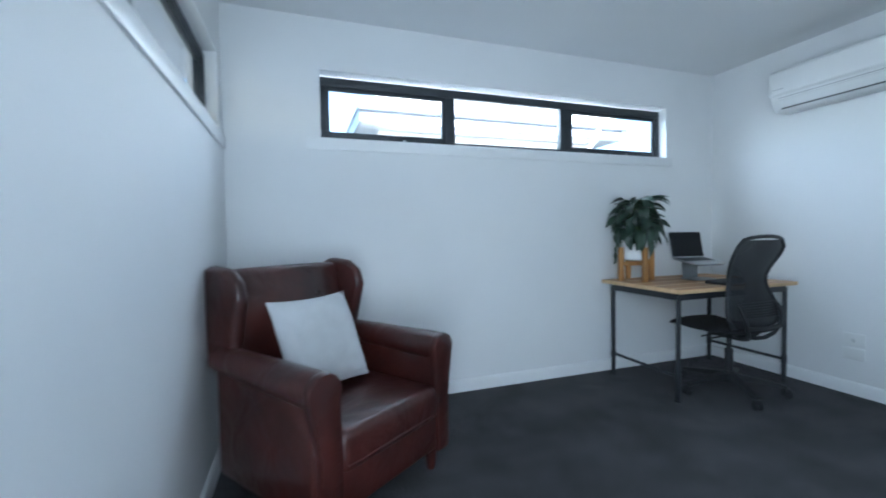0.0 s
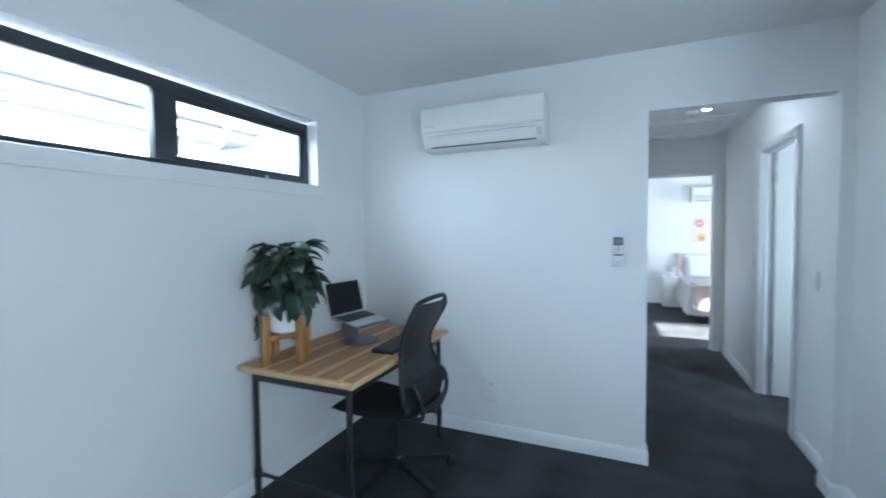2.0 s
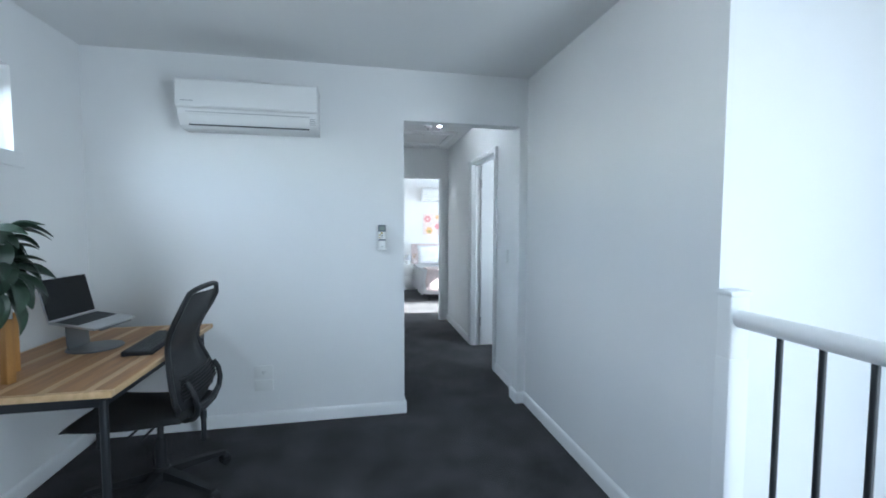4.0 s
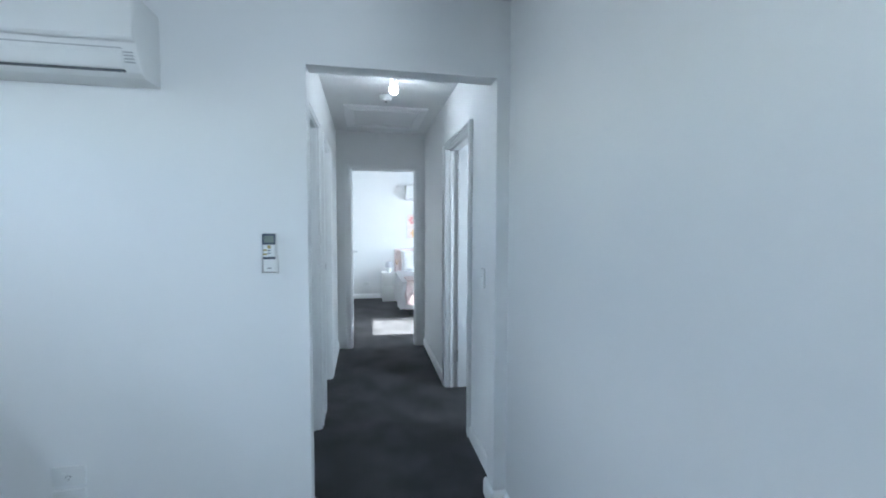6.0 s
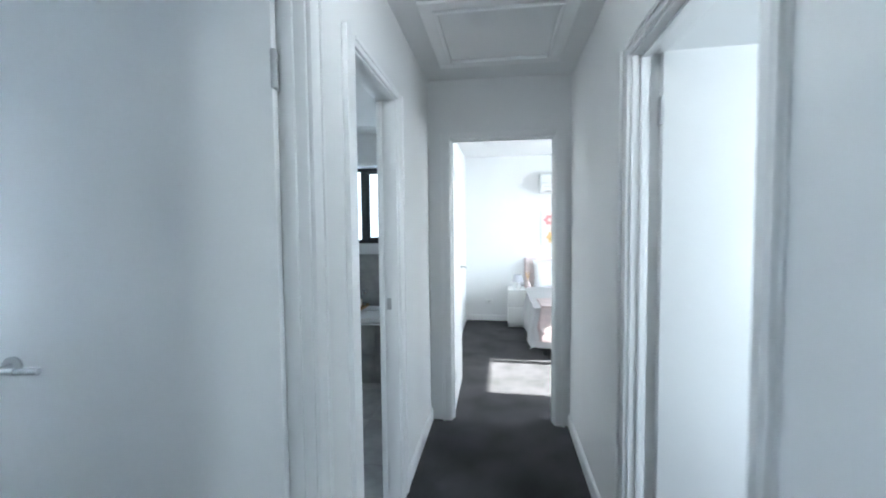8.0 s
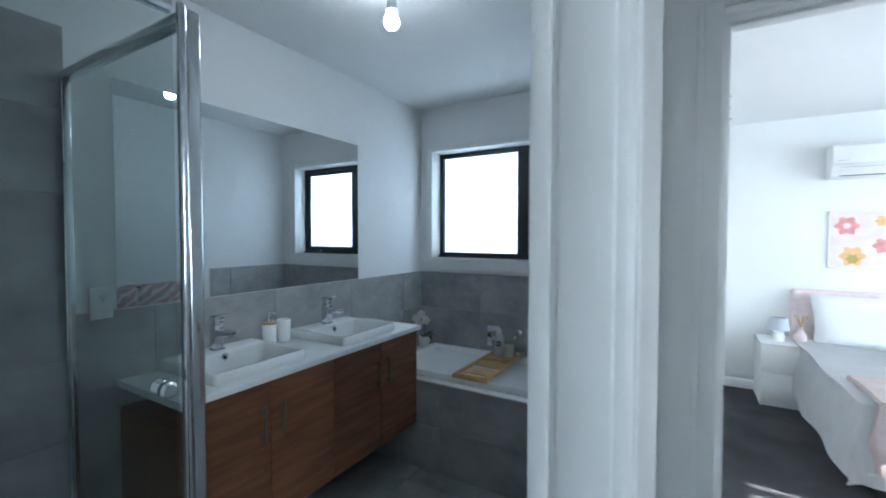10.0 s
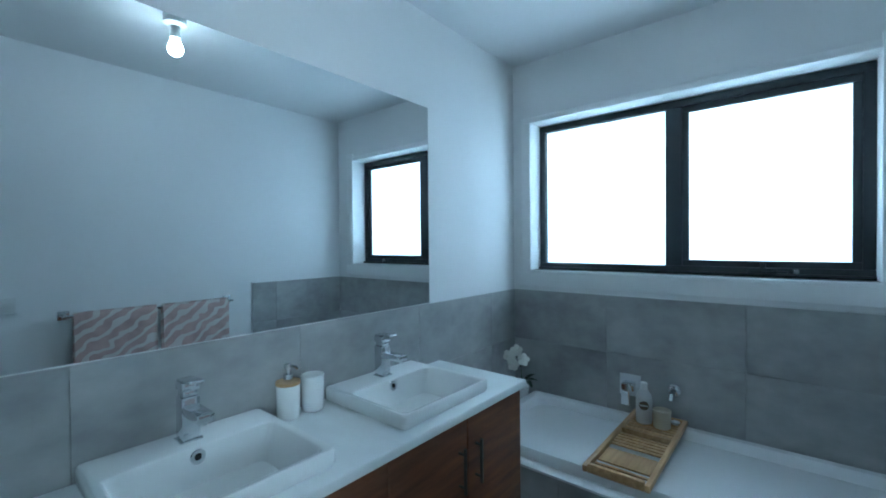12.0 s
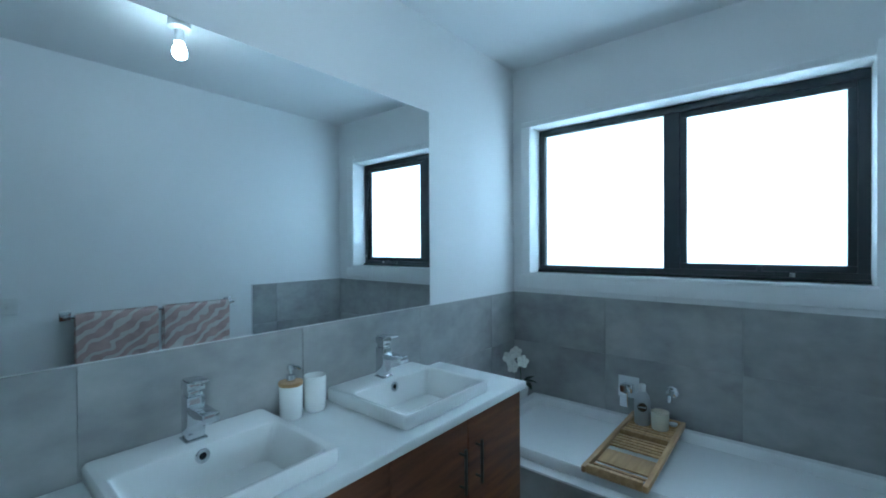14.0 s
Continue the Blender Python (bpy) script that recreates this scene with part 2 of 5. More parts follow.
GRASS = mat("ground", (0.10, 0.10, 0.08), 0.95, var=0.3, scale=0.6, fine=8, bump=0.4, depth=0.02)
BULB = glow("lamp_glow", (0.97, 0.98, 1.0), 12.0)
BULB2 = glow("bathroom_lamp_glow", (0.97, 0.98, 1.0), 6.5)


# ------------------------------------------------------------ mesh helpers
def box(a, b, bev=0.0, seg=2):
    bm = bmesh.new()
    bmesh.ops.create_cube(bm, size=1)
    for v in bm.verts:
        v.co = [a[i] + (b[i] - a[i]) * (v.co[i] + 0.5) for i in range(3)]
    if bev:
        bmesh.ops.bevel(bm, geom=bm.edges[:], offset=bev, segments=seg, profile=0.5, affect="EDGES")
    return bm


def rod(p, q, r, r2=None, n=12):
    p, q = Vector(p), Vector(q)
    bm = bmesh.new()
    bmesh.ops.create_cone(bm, cap_ends=True, segments=n, radius1=r, radius2=r if r2 is None else r2, depth=(q - p).length)
    m = Matrix.Translation((p + q) / 2) @ (q - p).to_track_quat("Z", "Y").to_matrix().to_4x4()
    bm.transform(m)
    return bm


def loft(rings, closed=True, cap=True):
    bm = bmesh.new()
    rows = [[bm.verts.new(p) for p in ring] for ring in rings]
    n = len(rows[0])
    for a, b in zip(rows, rows[1:]):
        for i in range(n if closed else n - 1):
            j = (i + 1) % n
            bm.faces.new((a[i], a[j], b[j], b[i]))
    if cap and closed:
        bm.faces.new(rows[0][::-1])
        bm.faces.new(rows[-1])
    bmesh.ops.recalc_face_normals(bm, faces=bm.faces[:])
    return bm


def lathe(profile, n=24, cap=True):
    return loft([[(r * math.cos(2 * math.pi * i / n), r * math.sin(2 * math.pi * i / n), z) for i in range(n)] for r, z in profile], True, cap)


def tube(points, r, n=8, rs=None):
    pts = [Vector(p) for p in points]
    rings = []
    side = None
    for i, p in enumerate(pts):
        d = (pts[min(i + 1, len(pts) - 1)] - pts[max(i - 1, 0)]).normalized()
        if side is None:
            side = d.orthogonal().normalized()
        side = (side - d * side.dot(d)).normalized()
        up = d.cross(side)
        rad = rs[i] if rs else r
        rings.append([p + (side * math.cos(2 * math.pi * k / n) + up * math.sin(2 * math.pi * k / n)) * rad for k in range(n)])
    return loft(rings)


def slab(pts, lo, hi, axis="y", bev=0.0, seg=3):
    """A polygon pushed out between lo and hi along an axis."""
    def at(u, v, w):
        return {"y": (u, w, v), "x": (w, u, v), "z": (u, v, w)}[axis]
    bm = loft([[at(u, v, lo) for u, v in pts], [at(u, v, hi) for u, v in pts]])
    if bev:
        bmesh.ops.bevel(bm, geom=bm.edges[:], offset=bev, segments=seg, profile=0.5, affect="EDGES")
    return bm


def merge(*bms):
    out = bmesh.new()
    for bm in bms:
        me = bpy.data.meshes.new("t")
        bm.to_mesh(me)
        out.from_mesh(me)
        bpy.data.meshes.remove(me)
        bm.free()
    return out


def moved(bm, m):
    bm.transform(m)
    return bm


def soften(bm, cuts=1):
    bmesh.ops.subdivide_edges(bm, edges=bm.edges[:], cuts=cuts, use_grid_fill=True)
    for _ in range(2):
        bmesh.ops.smooth_vert(bm, verts=bm.verts[:], factor=0.5, use_axis_x=True, use_axis_y=True, use_axis_z=True)
    return bm


def as_mesh(name, bm, material):
    me = bpy.data.meshes.new(name)
    bm.to_mesh(me)
    bm.free()
    for mtl in (material if isinstance(material, (list, tuple)) else [material]):
        me.materials.append(mtl)
    me.polygons.foreach_set("use_smooth", [True] * len(me.polygons))
    me.set_sharp_from_angle(angle=radians(38))
    return me


def part(name, bm, material, parent=None, label=""):
    ob = new(name, as_mesh(name, bm, material))
    if parent is not None:
        ob.parent = parent
    if label:
        ob["label"] = label
    return ob


def thing(name, label, category, m=None, group=""):
    ob = new(name)
    ob.empty_display_size = 0.1
    ob.matrix_basis = m if m is not None else Matrix()
    return tagged(ob, label, category, group)


def setting(name, bm, material, label, category):
    return tagged(part(name, bm, material), label, category, "", "structure")


def pierced(us, vs, solid, at):
    """One closed body from a grid of cells, left out where solid() says no. at(u, v, side) gives the corner."""
    bm = bmesh.new()
    vert = {}
    def v_(i, j, s):
        if (i, j, s) not in vert:
            vert[i, j, s] = bm.verts.new(at(us[i], vs[j], s))
        return vert[i, j, s]
    on = {(i, j) for i in range(len(us) - 1) for j in range(len(vs) - 1) if solid((us[i] + us[i + 1]) / 2, (vs[j] + vs[j + 1]) / 2)}
    for i, j in on:
        for s in (0, 1):
            bm.faces.new((v_(i, j, s), v_(i + 1, j, s), v_(i + 1, j + 1, s), v_(i, j + 1, s)))
        for (di, dj), (p, q) in (((-1, 0), ((i, j), (i, j + 1))), ((1, 0), ((i + 1, j), (i + 1, j + 1))), ((0, -1), ((i, j), (i + 1, j))), ((0, 1), ((i, j + 1), (i + 1, j + 1)))):
            if (i + di, j + dj) not in on:
                bm.faces.new((v_(*p, 0), v_(*q, 0), v_(*q, 1), v_(*p, 1)))
    bmesh.ops.recalc_face_normals(bm, faces=bm.faces[:])
    return bm


def walled(along, c0, c1, lo, hi, z0, z1, holes=()):
    """A wall across c0..c1, running lo..hi along 'x' or 'y', with openings (lo, hi, z0, z1)."""
    us = sorted({lo, hi, *[v for h in holes for v in h[:2] if lo < v < hi]})
    vs = sorted({z0, z1, *[v for h in holes for v in h[2:] if z0 < v < z1]})
    return pierced(us, vs, lambda u, v: not any(h[0] < u < h[1] and h[2] < v < h[3] for h in holes),
                   lambda u, v, s: (u, (c0, c1)[s], v) if along == "x" else ((c0, c1)[s], u, v))


# ------------------------------------------------------------ the structure
XW, XE, YS, YN, YN2, ZC = -2.795, 0.17, -0.66, 3.28, 3.39, 2.505
HW, HE, HEND = -0.845, 0.17, 6.225
BX, BY, BE = -2.64, 7.566, -0.94

floor = setting("floor", merge(
    box((-2.95, -0.81, -0.2), (0.265, YN2, 0)), box((HW - 0.095, YN2, -0.2), (0.28, HEND, 0)),
    box((-0.955, HEND, -0.2), (3.15, 9.75, 0)), box((0.28, YN2, -0.2), (3.15, HEND, 0)),
    box((-2.95, YN2, -0.2), (HW - 0.095, 4.33, 0))), CARPET, "charcoal cut-pile carpet over the whole upper floor", "floor")
floor_bath = setting("floor_bathroom", box((-2.79, 4.33, -0.2), (HW - 0.095, 7.8, -0.008)), GROUT, "grey tiled bathroom floor with pale grout", "floor")
setting("floor_stairwell", box((0.265, -0.81, -2.8), (1.42, 3.39, -2.6)), CARPET, "dark carpet at the foot of the stairwell", "floor")
ceiling = setting("ceiling", box((-2.95, -0.81, ZC), (3.15, 9.75, 2.62)), CEIL, "flat white painted plasterboard ceiling", "ceiling")
setting("ceiling_bathroom", box((BX, 4.43, 2.455), (BE, BY, ZC)), CEIL, "flat white bathroom ceiling", "ceiling")

# The opening from y 3.48 is assumed, cut for the added frosted window.
setting("wall_west", walled("y", -2.95, XW, -0.81, 4.33, -0.2, ZC, [(-0.105, 2.74, 1.755, 2.183), (3.48, 4.2, 0.9, 2.1)]), PAINT, "white painted study wall below a high strip window", "wall")
# The opening from x 0.33 is assumed, cut for the stairwell lamp.
setting("wall_south", walled("x", -0.81, YS, XW, 1.42, -2.8, ZC, [(-2.66, -0.45, 1.726, 2.163), (0.33, 1.25, -0.4, 2.15)]), PAINT, "white painted wall with a high window", "wall")
setting("wall_north", merge(walled("x", YN, YN2, XW, 1.3, 0, ZC, [(-0.78, 0.105, 0, 2.145), (0.28, 1.3, 0, ZC - 0.001)]),
                            box((0.28, 1.51, -2.8), (1.3, 1.62, ZC))), PAINT, "white painted wall with a square-set hall opening", "wall")
setting("wall_east", box((XE, 1.51, -0.2), (0.28, YN, ZC)), PAINT, "white painted wall beside the stair", "wall")
setting("wall_stairwell", box((1.3, YS, -2.8), (1.42, YN2, ZC)), PAINT, "tall white stairwell wall in bright daylight", "wall")
setting("wall_hall_west", walled("y", HW - 0.095, HW, YN2, HEND, 0, ZC, [(3.48, 4.29, 0, 2.105), (4.62, 5.275, 0, 2.105)]), PAINT, "white hall wall with two doorways", "wall")
setting("wall_hall_east", walled("y", HE, 0.28, YN2, HEND, 0, ZC, [(4.045, 4.888, 0, 2.105)]), PAINT, "white hall wall with one doorway", "wall")
setting("wall_hall_end", walled("x", HEND, 6.335, HW - 0.015, 3.0, 0, ZC, [(-0.70, 0.075, 0, 2.10)]), PAINT, "white wall at the end of the hall", "wall")
setting("wall_bedroom_west", box((BE, HEND, 0), (-0.86, 9.6, ZC)), PAINT, "white bedroom wall behind the door", "wall")
setting("wall_bedroom_north", box((BE, 9.6, 0), (3.15, 9.75, ZC)), PAINT, "white bedroom wall behind the bed", "wall")
setting("wall_outer_east", walled("y", 3.0, 3.15, YN2, 9.6, 0, ZC, [(6.655, 7.475, 0.9, 2.1), (7.56, 8.4, 0.9, 2.1)]), PAINT, "white outer wall with bedroom windows", "wall")
# This opening is assumed and unseen, cut to let the added lamp in.
setting("wall_side_room", walled("x", YN2 - 0.1, YN2, 1.3, 3.15, 0, ZC, [(1.5, 2.3, 0.9, 2.1)]), PAINT, "white side wall of the room off the hall", "wall")
wall_bs = setting("wall_bath_south", box((XW, 4.33, 0), (HW - 0.095, 4.43, ZC)), PAINT, "white partition behind the shower", "wall")
wall_bw = setting("wall_bath_west", box((-2.79, 4.43, 0), (BX, 7.8, ZC)), PAINT, "white bathroom wall above a grey tile splashback", "wall")
wall_bn = setting("wall_bath_north", walled("x", BY, 7.80, BX, BE, 0, ZC, [(-2.527, -1.144, 1.277, 2.109)]), PAINT, "white bathroom wall with tiled lower part", "wall")


# skirting boards
def skirting(a, b, inward):
    """A board from a to b on the floor, standing off the wall towards 'inward'."""
    (ax, ay), (bx, by), (ix, iy) = a, b, inward
    prof = [(0, 0), (0.016, 0), (0.016, 0.066), (0.012, 0.078), (0.005, 0.086), (0, 0.088)]
    rings = [[(x + ix * d, y + iy * d, z) for d, z in prof] for x, y in (a, b)]
    return setting("baseboard", loft(rings), TRIM, "white painted skirting board", "skirting")


skirting((XW, YS), (XW, YN), (1, 0))
skirting((XW + 0.016, YS), (0.27, YS), (0, 1))
skirting((XW + 0.016, YN), (-0.764, YN), (0, -1))
skirting((-0.78, YN + 0.0), (-0.78, YN2), (1, 0))
skirting((0.105, YN - 0.016), (0.105, YN2 + 0.016), (-1, 0))
skirting((0.105, YN), (XE, YN), (0, -1))
skirting((0.105, YN2), (HE, YN2), (0, 1))
skirting((XE, 1.56), (XE, YN - 0.016), (-1, 0))
skirting((HE, YN2 + 0.016), (HE, 3.98), (-1, 0))
skirting((HE, 4.953), (HE, HEND), (-1, 0))
skirting((HW, 4.35), (HW, 4.53), (1, 0))
skirting((HW, 5.36), (HW, HEND), (1, 0))
skirting((-0.86, 6.335), (-0.86, 9.6), (1, 0))
skirting((-0.844, 9.6), (3.0, 9.6), (0, -1))


# ------------------------------------------------------------ doors
def moulding(pts):
    return merge(*[box(a, b, 0.004, 2) for a, b in pts])


def doorway(name, along, face, other, lo, hi, top, sides=(1, -1), w=0.066, wh=0.035):
    """Lining and architraves of a doorway in a wall whose two faces lie at face and other."""
    ob = tagged(new(name), "white painted door lining with moulded architraves", "door frame", "", "structure")
    def b3(u0, u1, c0, c1, z0, z1):
        c0, c1 = min(c0, c1), max(c0, c1)
        return ((c0, u0, z0), (c1, u1, z1)) if along == "y" else ((u0, c0, z0), (u1, c1, z1))
    j = 0.02
    a, b = min(face, other), max(face, other)
    part("jamb", moulding([b3(lo, lo + j, a - 0.002, b + 0.002, 0, top)]), TRIM, ob)
    part("jamb", moulding([b3(hi - j, hi, a - 0.002, b + 0.002, 0, top)]), TRIM, ob)
    part("head", moulding([b3(lo + j, hi - j, a - 0.002, b + 0.002, top - j, top)]), TRIM, ob)
    for f, s in ((a, -1), (b, 1)):
        if s not in sides:
            continue
        o, o2 = f + s * 0.016, f + s * 0.022
        for u0, u1, v in ((lo - w + 0.008, lo + 0.012, 0), (hi - 0.012, hi + w - 0.008, 1)):
            edge = (u0, u0 + 0.018) if v == 0 else (u1 - 0.018, u1)
            part("architrave", merge(moulding([b3(u0, u1, f, o, 0, top + wh - 0.01)]), moulding([b3(edge[0], edge[1], o - 0.004, o2, 0, top + wh - 0.01)])), TRIM, ob)
        part("architrave", merge(moulding([b3(lo + 0.012, hi - 0.012, f, o, top - 0.012, top + wh - 0.01)]),
                                 moulding([b3(lo + 0.012, hi - 0.012, o - 0.004, o2, top + wh - 0.028, top + wh - 0.01)])), TRIM, ob)
    return ob


def stops(ob, along, mid, lo, hi, top):
    """Narrow stop beads inside the lining."""
    def b3(u0, u1, z0, z1):
        return box((mid - 0.015, u0, z0), (mid + 0.015, u1, z1), 0.002) if along == "y" else box((u0, mid - 0.015, z0), (u1, mid + 0.015, z1), 0.002)
    part("stop_bead", b3(lo + 0.02, lo + 0.031, 0, top - 0.02), TRIM, ob)
    part("stop_bead", b3(hi - 0.031, hi - 0.02, 0, top - 0.02), TRIM, ob)
    part("stop_bead", b3(lo + 0.031, hi - 0.031, top - 0.031, top - 0.02), TRIM, ob)


stops(doorway("door_frame_1", "y", HW, HW - 0.095, 3.48, 4.29, 2.105), "y", HW - 0.045, 3.48, 4.29, 2.105)
bd = doorway("door_frame_2", "y", HW, HW - 0.095, 4.62, 5.275, 2.105, (1,), 0.09)
for c0, c1 in ((HW - 0.098, HW - 0.072), (HW - 0.062, HW + 0.003)):
    part("jamb_strip", box((c0, 5.247, 0), (c1, 5.2552, 2.085), 0.003, 2), TRIM, bd)
    part("jamb_strip", box((c0, 4.6398, 0), (c1, 4.648, 2.085), 0.003, 2), TRIM, bd)
stops(doorway("door_frame_3", "y", HE, 0.28, 4.045, 4.888, 2.105), "y", HE + 0.045, 4.045, 4.888, 2.105)
stops(doorway("door_frame_4", "x", HEND, 6.335, -0.70, 0.075, 2.10, w=0.062), "x", HEND + 0.05, -0.70, 0.075, 2.10)
part("strike_plate", box((HW - 0.056, 5.2455, 1.03), (HW - 0.034, 5.2475, 1.088), 0.0005), STEEL, bd, "steel latch plate")


def door_leaf(name, width, height, m, lever_side, hand, label):
    """A flush leaf hung at the local z axis and reaching along +x; lever on the face at y = 0 or the far one."""
    ob = tagged(new(name), label, "door", "", "structure")
    ob.matrix_basis = m
    part("leaf", box((0.004, 0, 0.012), (width, 0.036, height), 0.002), TRIM, ob)
    for z in (0.29, height - 0.21):
        hg = part("hinge", merge(rod((0, 0.004 if hand > 0 else 0.032, z - 0.05), (0, 0.004 if hand > 0 else 0.032, z + 0.05), 0.009),
                                 box((0.0005, 0.004, z - 0.05), (0.0035, 0.034, z + 0.05)),
                                 box((-0.003, 0.004, z - 0.05), (-0.0005, 0.034, z + 0.05))), STEEL, ob, "brushed steel butt hinge")
        for dz in (-0.035, 0.0, 0.035):
            part("screw", rod((-0.001, -0.012 - abs(dz) * 0.1, z + dz), (-0.004, -0.012 - abs(dz) * 0.1, z + dz), 0.003, n=8), STEEL, hg)
    for s, y0 in ((-1, 0.0), (1, 0.036)):
        lv = part("lever", merge(rod((width - 0.065, y0, 1.085), (width - 0.065, y0 + s * 0.008, 1.085), 0.026, n=24),
                                 tube([(width - 0.065, y0 + s * 0.006, 1.085), (width - 0.065, y0 + s * 0.045, 1.085)], 0.009, 10),
                                 tube([(width - 0.055, y0 + s * 0.047, 1.085), (width - 0.10, y0 + s * 0.05, 1.085), (width - 0.18, y0 + s * 0.048, 1.085)], 0.009, 10)), STEEL, ob, "satin steel lever handle")
    return ob


door_leaf("door_1", 0.80, 2.08, pose(-0.917, 4.264, 0, 0, 0, 187.5), 1, -1, "white flush door standing open into the small room")
door_leaf("door_2", 0.80, 2.08, pose(0.262, 4.829, 0, 0, 0, -3), 1, 1, "white flush door standing open in bright daylight")
door_leaf("door_3", 0.735, 2.06, pose(-0.676, 6.343, 0, 0, 0, 91), 1, 1, "white flush bedroom door standing open against the wall")


# ------------------------------------------------------------ windows
def window(name, along, d_in, d_out, u0, u1, z0, z1, mull, sash, pane_mat, label, head=0.036):
    ob = tagged(new(name), label, "window", "", "structure")
    s = 1 if d_in > d_out else -1
    def bb(a0, a1, h0, h1, c0, c1, bev=0.003):
        c0, c1 = min(c0, c1), max(c0, c1)
        return box((c0, a0, h0), (c1, a1, h1), bev) if along == "y" else box((a0, c0, h0), (a1, c1, h1), bev)
    t = 0.036
    part("window_frame", merge(bb(u0, u1, z0, z0 + t, d_in, d_out), bb(u0, u1, z1 - head, z1, d_in, d_out),
                               bb(u0, u0 + t, z0 + t, z1 - head, d_in, d_out), bb(u1 - t, u1, z0 + t, z1 - head, d_in, d_out)), ALU, ob, "charcoal powder-coated aluminium frame")
    part("sill_nose", bb(u0 - 0.012, u1 + 0.012, z0 - 0.004, z0 + 0.013, d_in, d_in + s * 0.016), ALU, ob)
    for m0, m1 in mull:
        part("mullion", bb(m0, m1, z0 + t, z1 - head, d_in - s * 0.004, d_out), ALU, ob)
    edges = [u0 + t] + [v for m in mull for v in m] + [u1 - t]
    for i in range(0, len(edges), 2):
        a, b = edges[i], edges[i + 1]
        c, e = z0 + t, z1 - head
        if sash[i // 2]:
            w = 0.028
            sa = part("sash", merge(bb(a, b, c, c + w, d_in - s * 0.012, d_out + s * 0.02), bb(a, b, e - w, e, d_in - s * 0.012, d_out + s * 0.02),
                                    bb(a, a + w, c + w, e - w, d_in - s * 0.012, d_out + s * 0.02), bb(b - w, b, c + w, e - w, d_in - s * 0.012, d_out + s * 0.02)), ALU, ob, "charcoal awning sash")
            um = (a + b) / 2
            part("winder", merge(bb(um - 0.05, um + 0.05, z0 + 0.012, z0 + 0.036, d_in, d_in + s * 0.022, 0.004),
                                 bb(um - 0.008, um + 0.012, z0 + 0.03, z0 + 0.058, d_in + s * 0.006, d_in + s * 0.02, 0.003),
                                 bb(um + 0.0, um + 0.085, z0 + 0.016, z0 + 0.024, d_in + s * 0.02, d_in + s * 0.03, 0.002)), ALU, ob, "dark winder handle")
            part("lock", bb(um + 0.10, um + 0.12, z0 + 0.014, z0 + 0.032, d_in, d_in + s * 0.01, 0.003), STEEL, ob)
            a, b, c, e = a + w, b - w, c + w, e - w
        dm = (d_in + d_out) / 2
        pn = part("pane", bb(a - 0.004, b + 0.004, c - 0.004, e + 0.004, dm - 0.003, dm + 0.003, 0), pane_mat, ob)
        pn.visible_shadow = pane_mat is FROST
    return ob


w1 = window("window_1", "y", -2.872, -2.925, -0.105, 2.74, 1.757, 2.168, [(0.765, 0.838), (1.735, 1.826)], (1, 0, 1), GLASS, "long high strip window with charcoal aluminium frame", 0.056)
w2 = window("window_2", "x", -0.722, -0.775, -2.66, -0.45, 1.728, 2.146, [(-1.59, -1.53)], (1, 1), GLASS, "high side window with charcoal aluminium frame")
w3 = window("window_3", "x", 7.675, 7.73, -2.527, -1.144, 1.279, 2.107, [(-1.862, -1.792)], (0, 1), FROST, "frosted bathroom window with black aluminium frame")
# Unseen window, added so that soft daylight reaches the open door leaf.
window("window_added", "y", -2.872, -2.925, 3.48, 4.2, 0.902, 2.098, [], (0,), FROST, "assumed frosted window of the small side room, out of view")
setting("trim_window_apron", merge(box((XW, -0.187, 1.683), (XW + 0.014, 2.79, 1.757), 0.003), box((-2.868, -0.105, 1.742), (XW + 0.002, 2.74, 1.756), 0.001)), TRIM, "white timber sill and apron under the strip window", "trim")
setting("trim_window_apron", merge(box((XW + 0.03, YS, 1.654), (-0.38, YS + 0.014, 1.728), 0.003), box((-2.66, -0.718, 1.713), (-0.45, YS + 0.002, 1.727), 0.001)), TRIM, "white timber sill and apron under the side window", "trim")
setting("trim_bath_window", merge(
    box((-2.605, BY - 0.016, 1.19), (-1.055, BY, 1.262), 0.003), box((-2.535, BY - 0.02, 1.260), (-1.136, 7.67, 1.277), 0.002),
    box((-1.144, BY - 0.016, 1.262), (-1.066, BY, 2.165), 0.003), box((-2.58, BY - 0.014, 1.262), (-2.527, BY, 2.1085), 0.003), box((-2.58, BY - 0.014, 2.109), (-1.144, BY, 2.14), 0.003)), TRIM, "white timber architrave round the bathroom window", "trim")

# stair balustrade
rail = thing("stair_balustrade", "white stair handrail on black steel balusters beside the stairwell", "railing")
part("newel", merge(box((0.165, 1.452, -0.02), (0.245, 1.512, 1.165), 0.008, 3), box((0.16, 1.447, 1.15), (0.25, 1.517, 1.17), 0.006), box((0.162, 1.449, 0.0), (0.248, 1.509, 0.93), 0.004)), TRIM, rail, "white painted half newel post")
part("handrail", tube([(0.205, 1.46, 1.072), (0.205, 0.6, 1.072), (0.205, -0.655, 1.072)], 0.031, 20), TRIM, rail, "round white painted handrail")
part("bottom_rail", box((0.18, -0.655, 0.0), (0.23, 1.452, 0.03), 0.004), TRIM, rail)
for i in range(16):
    y = 1.31 - i * 0.125
    part("baluster", rod((0.205, y, 0.028), (0.205, y, 1.05), 0.0095, n=12), BLACK, rail)

# neighbouring house and ground outdoors
setting("ground", box((-2500, -2500, -3.1), (2500, 2500, -2.95)), GRASS, "mixed ground far below the windows", "ground")
house = thing("neighbour_house", "pale rendered house with grey gutter and metal roof across the fence", "house")
part("wall", box((-12.0, 1.05, -2.95), (-6.9, 5.2, 2.86)), RENDERW, house)
